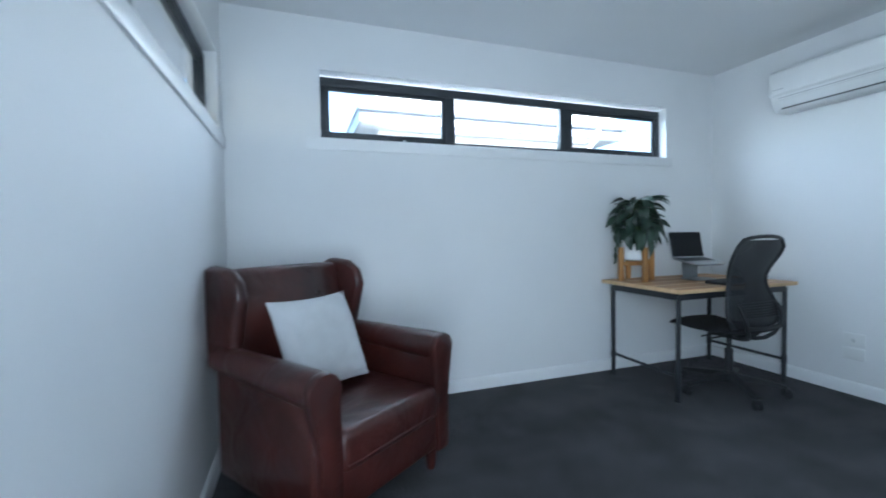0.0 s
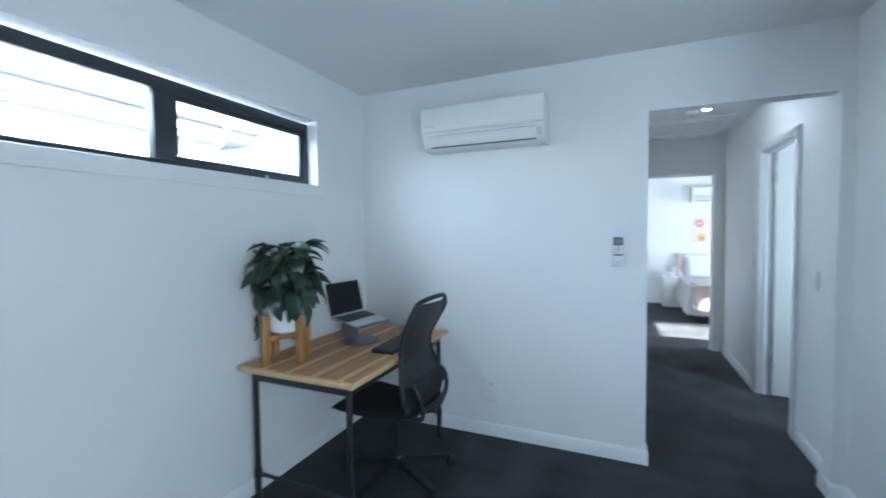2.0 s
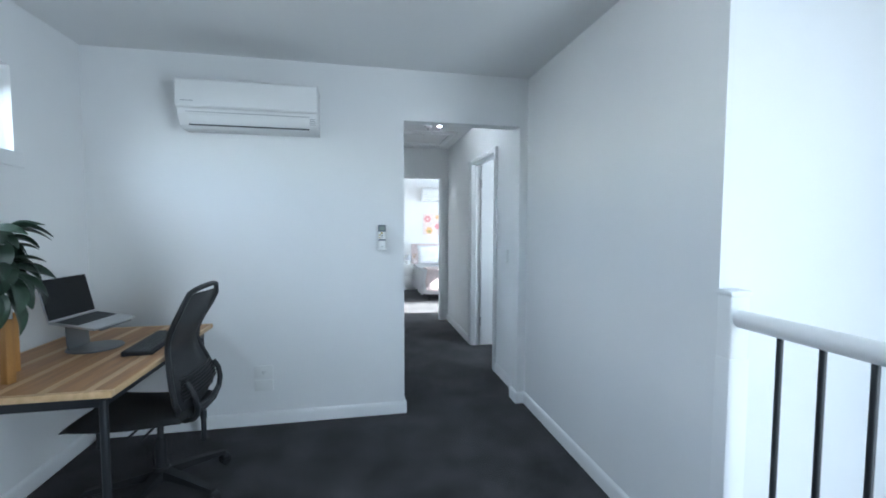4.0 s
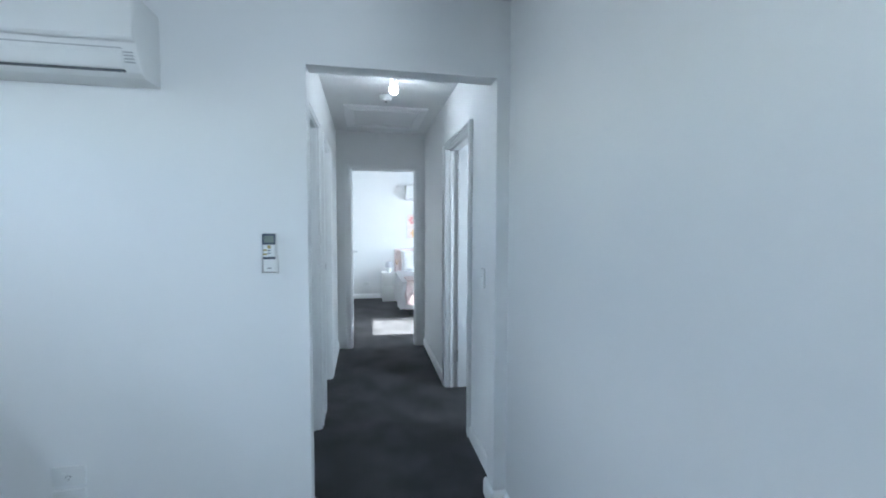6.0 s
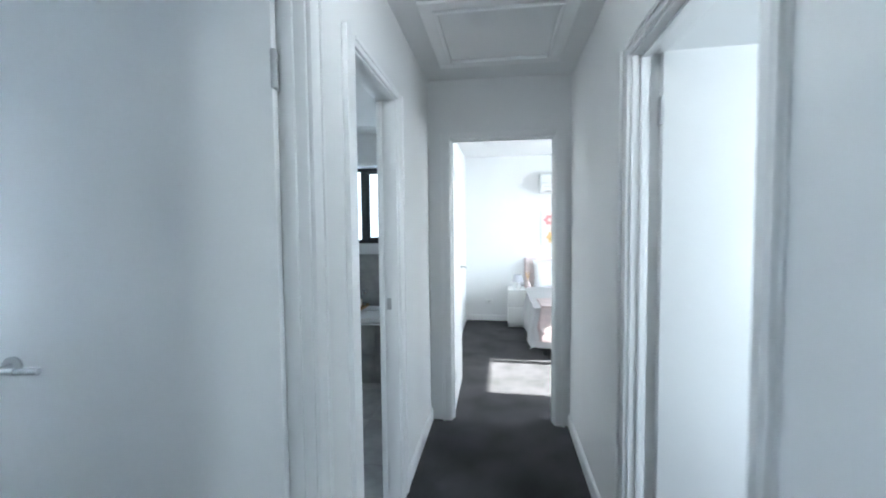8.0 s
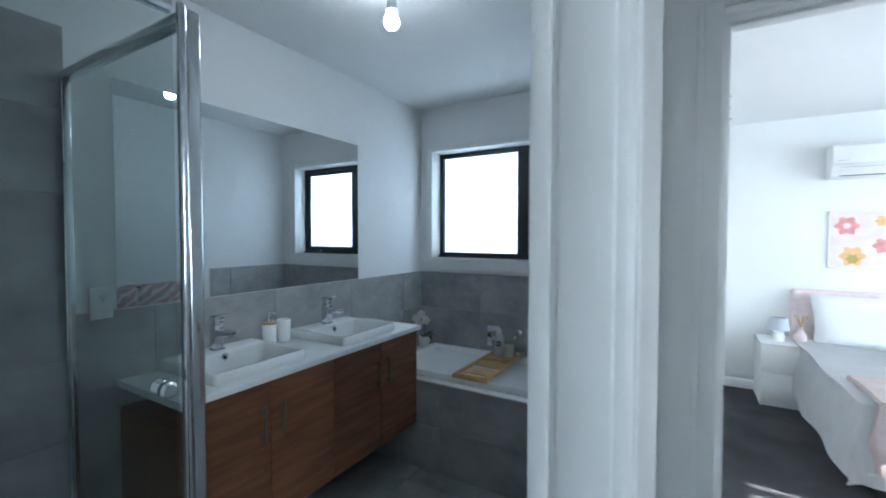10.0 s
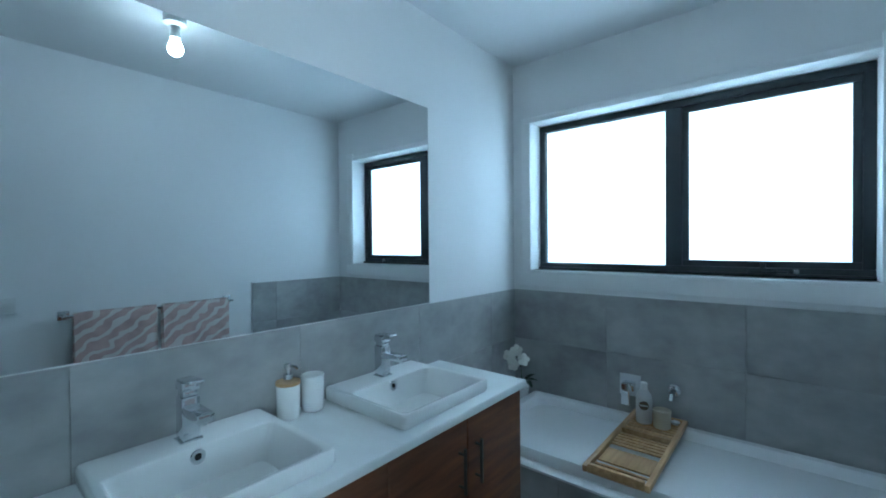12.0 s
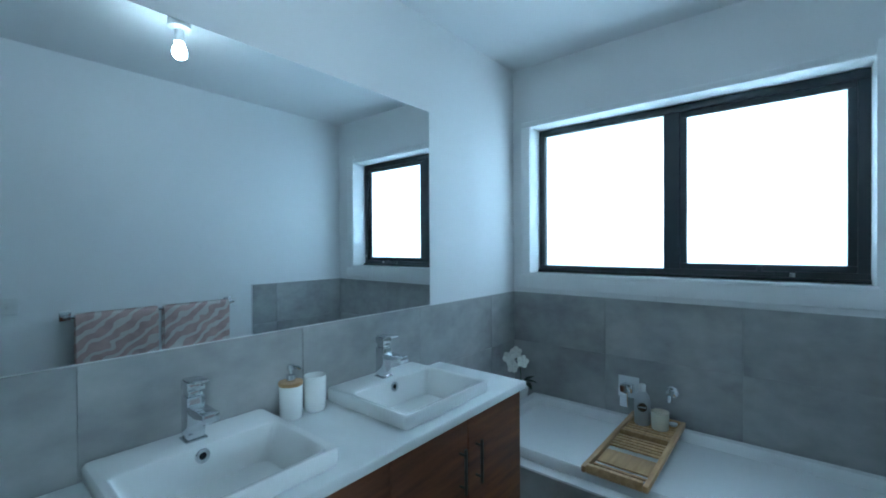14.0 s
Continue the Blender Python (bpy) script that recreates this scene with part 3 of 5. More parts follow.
part("soffit", box((-12.3, 0.72, 2.86), (-6.5, 5.62, 2.92)), SOFFIT, house)
part("fascia", merge(box((-6.5, 0.70, 2.88), (-6.46, 5.64, 3.09)), box((-12.3, 0.68, 2.88), (-6.5, 0.72, 3.09)), box((-12.3, 5.62, 2.88), (-6.5, 5.66, 3.09))), GUTTER, house)
part("gutter", tube([(-6.42, 0.65, 3.09), (-6.42, 3, 3.09), (-6.42, 5.7, 3.09)], 0.06, 10), GUTTER, house)
part("roof", slab([(0.65, 3.11), (5.72, 3.11), (5.2, 3.36), (1.1, 3.36)], -12.3, -6.44, "x"), ROOFM, house)
part("downpipe", tube([(-6.42, 5.05, 3.04), (-6.5, 5.05, 2.86), (-6.84, 4.95, 2.55), (-6.84, 4.95, -2.9)], 0.045, 10), RENDERW, house)
eave = thing("own_eave", "grey eave lining outside the side window", "eave")
part("soffit", box((-3.5, -1.62, 2.28), (0.8, -0.815, 2.31)), SOFFIT, eave)
part("fascia", box((-3.5, -1.66, 2.1), (0.8, -1.62, 2.42)), GUTTER, eave)
part("wing_wall", box((-3.6, -3.4, -2.95), (0.8, -3.2, 2.36)), SOFFIT, eave)


# ------------------------------------------------------------ hall fittings
def batten_lamp(x, y, z, label, glow_mat, block=0.0):
    ob = thing("ceiling_lamp", label, "lamp", pose(x, y, z), "bare bulb lamps")
    part("rose", lathe([(0.0, block), (0.045, block), (0.045, -0.012), (0.03, -0.022), (0.0, -0.022)][::-1], 24), WHITEP, ob)
    part("holder", lathe([(0.0, -0.075), (0.021, -0.075), (0.019, -0.03), (0.021, -0.02), (0.0, -0.02)], 20), WHITEP, ob)
    part("bulb", lathe([(0.001, -0.150), (0.014, -0.147), (0.025, -0.138), (0.030, -0.122), (0.028, -0.105), (0.019, -0.088), (0.014, -0.070), (0.001, -0.068)], 24), glow_mat, ob, "lit frosted globe")
    return ob


batten_lamp(-0.322, 4.31, ZC, "lit bare bulb in a white batten holder on the hall ceiling", BULB)
batten_lamp(-1.80, 6.085, 2.415, "lit bare bulb in a white batten holder on the bathroom ceiling", BULB2, 0.04)

sm = thing("smoke_detector", "round white smoke detector on the hall ceiling", "smoke alarm", pose(-0.35, 4.86, ZC))
part("base", lathe([(0.0, -0.012), (0.058, -0.012), (0.062, 0), (0.0, 0)], 32), WHITEP, sm)
part("cover", lathe([(0.0, -0.046), (0.028, -0.044), (0.044, -0.036), (0.05, -0.022), (0.05, -0.012), (0.0, -0.012)], 32), WHITEP, sm)
part("test_button", lathe([(0.0, -0.05), (0.009, -0.049), (0.011, -0.044), (0.0, -0.044)], 16), GREYP, sm)

ht = thing("ceiling_hatch", "white framed roof access hatch in the hall ceiling", "hatch", pose(-0.33, 5.555, ZC))
fw = 0.065
part("frame", merge(box((-0.38, -0.4, -0.018), (0.38, -0.4 + fw, 0), 0.004), box((-0.38, 0.4 - fw, -0.018), (0.38, 0.4, 0), 0.004),
                    box((-0.38, -0.4 + fw, -0.018), (-0.38 + fw, 0.4 - fw, 0), 0.004), box((0.38 - fw, -0.4 + fw, -0.018), (0.38, 0.4 - fw, 0), 0.004)), TRIM, ht)
part("bead", merge(box((-0.30, -0.32, -0.026), (0.30, -0.30, -0.004), 0.004), box((-0.30, 0.30, -0.026), (0.30, 0.32, -0.004), 0.004),
                   box((-0.315, -0.32, -0.026), (-0.295, 0.32, -0.004), 0.004), box((0.295, -0.32, -0.026), (0.315, 0.32, -0.004), 0.004)), TRIM, ht)
part("panel", box((-0.295, -0.30, -0.006), (0.295, 0.30, -0.001)), CEIL, ht)


def plate(name, label, cat, m, w, h, gangs, kind, group=""):
    """A wall plate facing local +y, centred on the pose."""
    ob = thing(name, label, cat, m, group)
    part("plate", merge(box((-w / 2 + 0.003, 0, -h / 2 + 0.003), (w / 2 - 0.003, 0.006, h / 2 - 0.003)), box((-w / 2, 0.004, -h / 2), (w / 2, 0.012, h / 2), 0.003, 3)), WHITEP, ob)
    for gx, gz in gangs:
        if kind == "switch":
            part("rocker", box((gx - 0.006, 0.011, gz - 0.011), (gx + 0.006, 0.016, gz + 0.011), 0.002), WHITEP, ob)
        else:
            # Slots are raised bars, with their inner shade given as dark colour.
            part("socket", merge(*[moved(box((-0.0015, 0.0115, -0.005), (0.0015, 0.0128, 0.005)), Matrix.Translation((gx + dx, 0, gz + dz)) @ pose(0, 0, 0, 0, a, 0))
                                   for dx, dz, a in ((-0.008, 0.003, 30), (0.008, 0.003, -30), (0, -0.010, 0))]), PLASTIC, ob, "socket with dark bars for its shaded slots")
            part("rocker", box((gx - 0.005 + 0.02, 0.011, gz + 0.012), (gx + 0.005 + 0.02, 0.015, gz + 0.02), 0.001), WHITEP, ob)
    return ob


plate("light_switch", "white light switch plate on the hall wall", "switch", pose(HE, 3.71, 1.122, 0, 0, 90), 0.074, 0.116, [(0, 0.0)], "switch")
plate("wall_socket", "white double power point low on the study wall", "socket", pose(-1.757, YN, 0.377, 0, 0, 180), 0.122, 0.084, [(0.0, -0.004)], "socket", "study wall plates")
plate("wall_plate", "white blank data plate low on the study wall", "socket", pose(-1.757, YN, 0.280, 0, 0, 180), 0.122, 0.076, [], "switch", "study wall plates")
plate("wall_socket", "white upright double power point beside the mirror", "socket", pose(BX, 5.418, 1.195, 0, 0, -90), 0.072, 0.116, [(-0.004, 0.022), (-0.004, -0.034)], "socket")
plate("light_switch", "white light switch plate on the bathroom wall", "switch", pose(BE, 5.585, 1.145, 0, 0, 90), 0.116, 0.074, [(0.02, 0), (-0.02, 0)], "switch")
plate("wall_socket", "white double power point low on the bedroom wall", "socket", pose(-0.50, 9.6, 0.295, 0, 0, 180), 0.116, 0.074, [(0.0, 0)], "socket")

# remote control in its wall holder
rc = thing("remote_control", "white air conditioner remote in a wall holder beside the hall opening", "remote", pose(-0.941, YN, 1.31, 0, 0, 180))
part("holder", merge(box((-0.033, 0, -0.088), (0.033, 0.006, 0.06), 0.003), box((-0.035, 0.004, -0.09), (-0.030, 0.030, -0.01), 0.002), box((0.030, 0.004, -0.09), (0.035, 0.030, -0.01), 0.002), box((-0.035, 0.004, -0.094), (0.035, 0.034, -0.086), 0.003)), WHITEP, rc, "white plastic holder")
rb = part("remote_body", box((-0.028, 0.008, -0.084), (0.028, 0.027, 0.088), 0.006, 3), WHITEP, rc, "white remote with grey display")
part("display_surround", box((-0.027, 0.0262, 0.038), (0.027, 0.0285, 0.086), 0.003), BLUEKEY, rb)
part("display", box((-0.020, 0.0280, 0.047), (0.020, 0.0295, 0.078), 0.001), LCD, rb)
for x, z, w, h, k in ((-0.017, 0.03, 0.014, 0.008, WHITEP), (0.0, 0.028, 0.014, 0.014, YELLOW), (0.017, 0.03, 0.014, 0.008, WHITEP),
                      (-0.017, 0.014, 0.016, 0.007, YELLOW), (0.0, 0.012, 0.012, 0.004, BLUEKEY), (0.017, 0.010, 0.012, 0.006, WHITEP),
                      (-0.017, -0.004, 0.016, 0.007, YELLOW), (0.0, 0.0, 0.012, 0.004, BLUEKEY), (0.017, -0.005, 0.012, 0.006, WHITEP),
                      (-0.0175, -0.021, 0.016, 0.011, BLUEKEY), (0.0, -0.021, 0.016, 0.011, BLUEKEY), (0.0175, -0.021, 0.016, 0.011, BLUEKEY), (0.0, -0.066, 0.02, 0.003, GREYP)):
    part("button", box((-x - w / 2, 0.0262, z - h / 2), (-x + w / 2, 0.0288, z + h / 2), 0.001), k, rb)


# split-system air conditioners
def air_con(label, m, w, h, d):
    ob = thing("air_conditioner", label, "air conditioner", m, "split systems")
    prof = [(0, 0), (d * 0.60, 0.0), (d * 0.74, h * 0.045), (d * 0.90, h * 0.26), (d * 0.93, h * 0.385), (d * 0.97, h * 0.40), (d * 0.98, h * 0.95), (d * 0.90, h), (0, h)]
    part("body", slab(prof, -w / 2, w / 2, "x", 0.004, 2), WHITEP, ob)
    part("front_panel", slab([(d * 0.975, h * 0.375), (d + 0.004, h * 0.375), (d + 0.012, h * 0.42), (d + 0.006, h * 0.93), (d * 0.98, h * 0.985)], -w / 2 + 0.001, w / 2 - 0.001, "x", 0.004, 3), WHITEP, ob)
    part("louvre", slab([(d * 0.79, h * 0.085), (d * 0.805, h * 0.075), (d * 0.925, h * 0.25), (d * 0.915, h * 0.27)], -w / 2 + 0.055, w / 2 - 0.055, "x", 0.001, 1), WHITEP, ob)
    # Solid dark strip: the outlet gap's shade is put into its colour.
    part("outlet_shade_strip", slab([(d * 0.72, h * 0.045), (d * 0.765, h * 0.048), (d * 0.782, h * 0.072), (d * 0.74, h * 0.072)], -w / 2 + 0.055, w / 2 - 0.055, "x"), GREYP, ob, "dark strip in place of the air outlet's shade")
    # Grey strip drawn as the shadow line below the front panel.
    part("lip_shadow_line", slab([(d * 0.915, h * 0.300), (d * 0.925, h * 0.300), (d * 0.93, h * 0.312), (d * 0.918, h * 0.312)], -w / 2 + 0.05, w / 2 - 0.05, "x"), SEAM, ob)
    for k in range(4):
        z = h * (0.15 + 0.035 * k)
        part("indicator", box((-w / 2 + 0.014, d * 0.70, z), (-w / 2 + 0.048, d * (0.84 + 0.025 * k), z + 0.004)), SEAM, ob)
    part("maker_mark", box((w / 2 - 0.10, d + 0.007, h * 0.50), (w / 2 - 0.03, d + 0.0125, h * 0.515)), SEAM, ob)
    return ob


air_con("white split-system air conditioner high on the study wall", pose(-1.772, YN, 1.998, 0, 0, 180), 0.825, 0.292, 0.205)
air_con("white split-system air conditioner high above the bed", pose(0.66, 9.6, 1.94, 0, 0, 180), 0.80, 0.27, 0.20)

# ------------------------------------------------------------ study: armchair
ARMCHAIR = pose(-2.00, -0.105, 0, 0, 0, 35.5)
ac = thing("armchair", "oxblood leather wingback armchair angled in the study corner", "armchair", ARMCHAIR)
part("base", box((-0.34, -0.33, 0.10), (0.335, 0.33, 0.27), 0.02, 3), LEATHER, ac)
part("front_panel", box((0.30, -0.295, 0.115), (0.352, 0.295, 0.285), 0.016, 3), LEATHER, ac)
_s = soften(box((-0.24, -0.295, 0.26), (0.375, 0.295, 0.43), 0.045, 3), 1)
part("seat_cushion", _s, LEATHER, ac)
part("welt", tube([(0.366, -0.27, 0.298), (0.372, 0, 0.30), (0.366, 0.27, 0.298)], 0.006, 8), LEATHER, ac)
_back = soften(box((-0.10, -0.33, 0.0), (0.06, 0.33, 0.66), 0.05, 3), 1)
part("backrest", moved(_back, pose(-0.285, 0, 0.34, 0, -11, 0)), LEATHER, ac)
_outer = box((-0.05, -0.335, 0.0), (0.03, 0.335, 0.86), 0.03, 3)
part("back_shell", moved(_outer, pose(-0.335, 0, 0.12, 0, -9, 0)), LEATHER, ac)
for sgn in (-1, 1):
    y = sgn * 0.333
    part("arm", merge(box((-0.33, min(y - sgn * 0.03, y + sgn * 0.055), 0.10), (0.33, max(y - sgn * 0.03, y + sgn * 0.055), 0.58), 0.025, 3)), LEATHER, ac)
    roll = []
    for k in range(12):
        f = k / 11
        x = -0.34 + f * 0.70
        r = 0.058 + 0.012 * f
        if k == 11:
            r *= 0.78
        roll.append([(x, y + sgn * 0.018 + 1.10 * r * math.cos(a), 0.603 - 0.012 * f + r * math.sin(a)) for a in [2 * math.pi * j / 16 for j in range(16)]])
    part("arm_roll", loft(roll), LEATHER, ac)
    part("arm_front", slab([(y + sgn * 0.018 + 0.074 * math.cos(a), 0.588 + 0.072 * math.sin(a)) for a in [radians(-30 + 240 * j / 12) for j in range(13)]] +
                           [(y - sgn * 0.0 - 0.042, 0.36), (y - 0.04, 0.10), (y + 0.05, 0.10), (y + 0.052, 0.36)], 0.318, 0.362, "x", 0.010, 2), LEATHER, ac)
    wing = [(-0.46, 0.60), (-0.51, 0.90), (-0.49, 0.985), (-0.42, 1.01), (-0.28, 1.0), (-0.20, 0.95), (-0.175, 0.87), (-0.21, 0.75), (-0.235, 0.65), (-0.20, 0.57), (-0.36, 0.52)]
    part("wing", soften(slab(wing, y - 0.032 + sgn * 0.003, y + 0.032 + sgn * 0.003, "y", 0.028, 3), 1), LEATHER, ac)
for x, y in ((0.30, -0.31), (0.30, 0.31), (-0.30, -0.28), (-0.30, 0.28)):
    part("leg", moved(lathe([(0.018, 0.0), (0.022, 0.012), (0.030, 0.10), (0.032, 0.12)], 16), Matrix.Translation((x, y, 0))), LEATHER, ac, "turned dark foot")


def cushion(size, thick, n=14):
    def pt(i, j, s):
        u, v = 2 * i / n - 1, 2 * j / n - 1
        e = (1 - u ** 4) * (1 - v ** 4)
        pin = 1 - 0.07 * (1 - abs(u) ** 2) * abs(v) ** 3
        pin2 = 1 - 0.07 * (1 - abs(v) ** 2) * abs(u) ** 3
        w = 0.006 * math.sin(5 * u + 3 * v)
        return (u * size / 2 * pin2, v * size / 2 * pin, s * (thick / 2 * e ** 0.55 + w * e))
    bm = bmesh.new()
    for s in (1, -1):
        g = [[bm.verts.new(pt(i, j, s)) for j in range(n + 1)] for i in range(n + 1)]
        for i in range(n):
            for j in range(n):
                bm.faces.new((g[i][j], g[i + 1][j], g[i + 1][j + 1], g[i][j + 1]) if s > 0 else (g[i][j], g[i][j + 1], g[i + 1][j + 1], g[i + 1][j]))
    bmesh.ops.remove_doubles(bm, verts=bm.verts[:], dist=0.0005)
    return bm


cu = thing("cushion", "square white linen cushion leaning on the leather armchair", "cushion", ARMCHAIR @ pose(-0.06, -0.04, 0.652, 0, 0, 0) @ pose(0, 0, 0, 0, 66, 0) @ pose(0, 0, 0, 0, 0, 0))
part("cover", cushion(0.435, 0.14), LINEN, cu)

# ------------------------------------------------------------ study: desk and what stands on it
dk = thing("desk", "oak-topped desk with black steel frame in the study corner", "desk")
DX0, DX1, DY0, DY1, DZ = -2.775, -2.045, 2.045, 3.184, 0.748
cuts = [0.01, 0.018, 0.145, 0.180, 0.302, 0.338, 0.462, 0.498, 0.622, 0.656, 0.720]
for i, (a, b) in enumerate(zip(cuts, cuts[1:])):
    wide = i % 2 == 1
    part("board" if wide else "inlay_strip", box((DX0 + a + 0.0005, DY0 + 0.028, DZ - 0.026), (DX0 + b - 0.0005, DY1 - 0.028, DZ), 0.001, 1), OAK if wide else OAKEDGE, dk, "" if wide else "pale timber strip")
part("edge_band", merge(box((DX0, DY0, DZ - 0.0265), (DX1, DY0 + 0.0275, DZ - 0.0005), 0.002), box((DX0, DY1 - 0.0275, DZ - 0.0265), (DX1, DY1, DZ - 0.0005), 0.002),
                        box((DX0, DY0 + 0.0275, DZ - 0.0265), (DX0 + 0.0095, DY1 - 0.0275, DZ - 0.0005), 0.002), box((DX1 - 0.0095, DY0 + 0.0275, DZ - 0.0265), (DX1, DY1 - 0.0275, DZ - 0.0005), 0.002)), OAKEDGE, dk, "pale oak edge band")
lx0, lx1, ly0, ly1 = DX0 + 0.078, DX1 - 0.055, DY0 + 0.05, DY1 - 0.05
part("apron", merge(box((lx0, ly0 - 0.014, 0.672), (lx1, ly0 + 0.014, 0.721), 0.003), box((lx0, ly1 - 0.014, 0.672), (lx1, ly1 + 0.014, 0.721), 0.003),
                    box((lx0 - 0.014, ly0, 0.672), (lx0 + 0.014, ly1, 0.721), 0.003), box((lx1 - 0.014, ly0, 0.672), (lx1 + 0.014, ly1, 0.721), 0.003)), BLACK, dk, "black steel under-frame")
for x in (lx0, lx1):
    for y in (ly0, ly1):
        lg = part("leg", rod((x, y, 0.012), (x, y, 0.70), 0.0155, n=16), BLACK, dk)
        part("foot", lathe([(0.024, 0.0), (0.024, 0.006), (0.016, 0.014), (0.0, 0.014)], 16), PLASTIC, lg).location = (x, y, 0)
for y in (ly0, ly1):
    part("stretcher", tube([(lx0, y, 0.165), (lx1, y, 0.165)], 0.0105, 12), BLACK, dk)
    for x in (lx0, lx1):
        part("clamp", rod((x, y, 0.14), (x, y, 0.19), 0.0195, n=16), BLACK, dk)

# potted plant in a timber stand
ps = thing("plant_stand", "mid-century timber plant stand on the desk", "plant stand", pose(-2.615, 2.243, DZ, 0, 0, 30))
for a in (45, 135, 225, 315):
    x, y = 0.124 * math.cos(radians(a)), 0.124 * math.sin(radians(a))
    part("leg", moved(box((-0.017, -0.017, 0), (0.017, 0.017, 0.262), 0.003), pose(x, y, 0, 0, 0, a)), STAND, ps)
for a in (45, 135):
    part("crossbar", moved(box((-0.103, -0.011, 0.118 + (a > 90) * 0.004), (0.103, 0.011, 0.148 + (a > 90) * 0.004), 0.002), pose(0, 0, 0, 0, 0, a)), STAND, ps)

PZ = DZ + 0.158
pp = thing("potted_plant", "leafy dark green plant in a white ceramic pot", "plant", pose(-2.615, 2.243, PZ))
part("pot", lathe([(0.0, 0.0), (0.076, 0.0), (0.093, 0.012), (0.1005, 0.05), (0.102, 0.150), (0.099, 0.153), (0.095, 0.150), (0.093, 0.120), (0.0, 0.118)], 36), CERAMIC, pp, "smooth white ceramic pot")
part("soil", lathe([(0.0, 0.119), (0.0875, 0.119), (0.0875, 0.126), (0.0, 0.132)], 24), SOIL, pp)


def leaf_mesh(name, length, width, droop):
    n = 7
    bm = bmesh.new()
    rows = []
    for i in range(n + 1):
        f = i / n
        w = width / 2 * max(0.04, math.sin(math.pi * min(1, f * 0.93 + 0.04)) ** 0.75 * (1 - 0.35 * f ** 3))
        ang = droop * f
        x = length * (math.sin(ang) / droop if droop > 0.01 else f)
        z = -length * ((1 - math.cos(ang)) / droop if droop > 0.01 else 0)
        rows.append([bm.verts.new((x, -w, z + w * 0.30)), bm.verts.new((x, -w * 0.5, z + w * 0.10)), bm.verts.new((x, 0, z - w * 0.08)), bm.verts.new((x, w * 0.5, z + w * 0.10)), bm.verts.new((x, w, z + w * 0.30))])
    for a, b in zip(rows, rows[1:]):
        for k in range(4):
            bm.faces.new((a[k], b[k], b[k + 1], a[k + 1]))
    return as_mesh(name, bm, LEAF)


LEAVES = [leaf_mesh("leaf", l, w, d) for l, w, d in ((0.16, 0.070, 1.1), (0.14, 0.072, 0.8), (0.17, 0.070, 1.5), (0.125, 0.062, 0.6), (0.15, 0.074, 1.9))]
rng = random.Random(11)
stems = []
for i in range(150):
    az = rng.uniform(0, 2 * math.pi)
    lift = rng.betavariate(1.2, 1.3)
    reach = 0.045 + 0.105 * rng.random() ** 0.6 * (1 - 0.45 * lift)
    top = 0.185 + 0.295 * lift
    dx, dy = math.cos(az), math.sin(az)
    tip = Vector((dx * reach, dy * reach, top + 0.02 * rng.random()))
    if tip.x < -0.10:
        tip.x = -0.10 + 0.3 * (tip.x + 0.10)
    root = Vector((dx * 0.025, dy * 0.025, 0.12))
    mid = root.lerp(tip, 0.55) + Vector((0, 0, 0.035))
    stems.append(tube([root, mid, tip], 0.002, 5))
    yaw = math.degrees(az) + rng.uniform(-30, 30)
    if tip.x < -0.05 and math.cos(radians(yaw)) < -0.2:
        yaw = 90 + rng.uniform(-35, 35) if dy > 0 else -90 + rng.uniform(-35, 35)
    pit = rng.uniform(-20, 20) + 50 * (1 - lift) - 18
    lf = new("leaf", LEAVES[rng.randrange(5)])
    lf.parent = pp
    s = rng.uniform(0.72, 1.1)
    lf.matrix_basis = Matrix.Translation(tip) @ pose(0, 0, 0, 0, 0, yaw) @ pose(0, 0, 0, 0, pit, 0) @ pose(0, 0, 0, rng.uniform(-28, 28), 0, 0) @ Matrix.Scale(s, 4)
trail = [Vector((-0.04, -0.09, 0.14)), Vector((-0.065, -0.120, 0.14)), Vector((-0.072, -0.135, 0.09)), Vector((-0.075, -0.138, 0.02))]
stems.append(tube(trail, 0.002, 5))
for k, (px, py, pz) in enumerate(((-0.070, -0.130, 0.11), (-0.073, -0.136, 0.06), (-0.075, -0.139, 0.03))):
    lf = new("leaf", LEAVES[k])
    lf.parent = pp
    lf.matrix_basis = Matrix.Translation((px, py, pz)) @ pose(0, 0, 0, 0, 0, -80 + 40 * k) @ pose(0, 0, 0, 0, 62, 0) @ Matrix.Scale(0.42, 4)
part("stems", merge(*stems), STEM, pp)

# laptop on a curved stand
LM = pose(-2.460, 2.714, DZ, 0, 0, -7)
st = thing("laptop_stand", "curved aluminium laptop stand with round base on the desk", "laptop stand", LM)
part("base_disc", lathe([(0.0, 0.0), (0.120, 0.0), (0.122, 0.003), (0.120, 0.007), (0.0, 0.008)], 40), STANDM, st)
part("neck", loft([[(x, y, z) for x, y in ((x0 - 0.0, -w), (x0, w), (x0 + 0.008, w), (x0 + 0.008, -w))] for x0, z, w in ((-0.085, 0.006, 0.07), (-0.092, 0.06, 0.07), (-0.09, 0.11, 0.075), (-0.082, 0.142, 0.08))]), STANDM, st)
part("tray", moved(box((-0.10, -0.115, -0.006), (0.115, 0.115, 0.0), 0.002), pose(0.0, 0, 0.139, 0, 9, 0)), STANDM, st)
lp = thing("laptop", "open silver laptop with a dark screen on its stand", "laptop", LM @ pose(0.0, 0, 0.1395, 0, 9, 0))
part("base", box((-0.108, -0.152, 0.0), (0.108, 0.152, 0.012), 0.004, 2), SILVER, lp)
kb = part("keyboard", box((-0.088, -0.135, 0.0118), (0.018, 0.135, 0.013)), PLASTIC, lp)
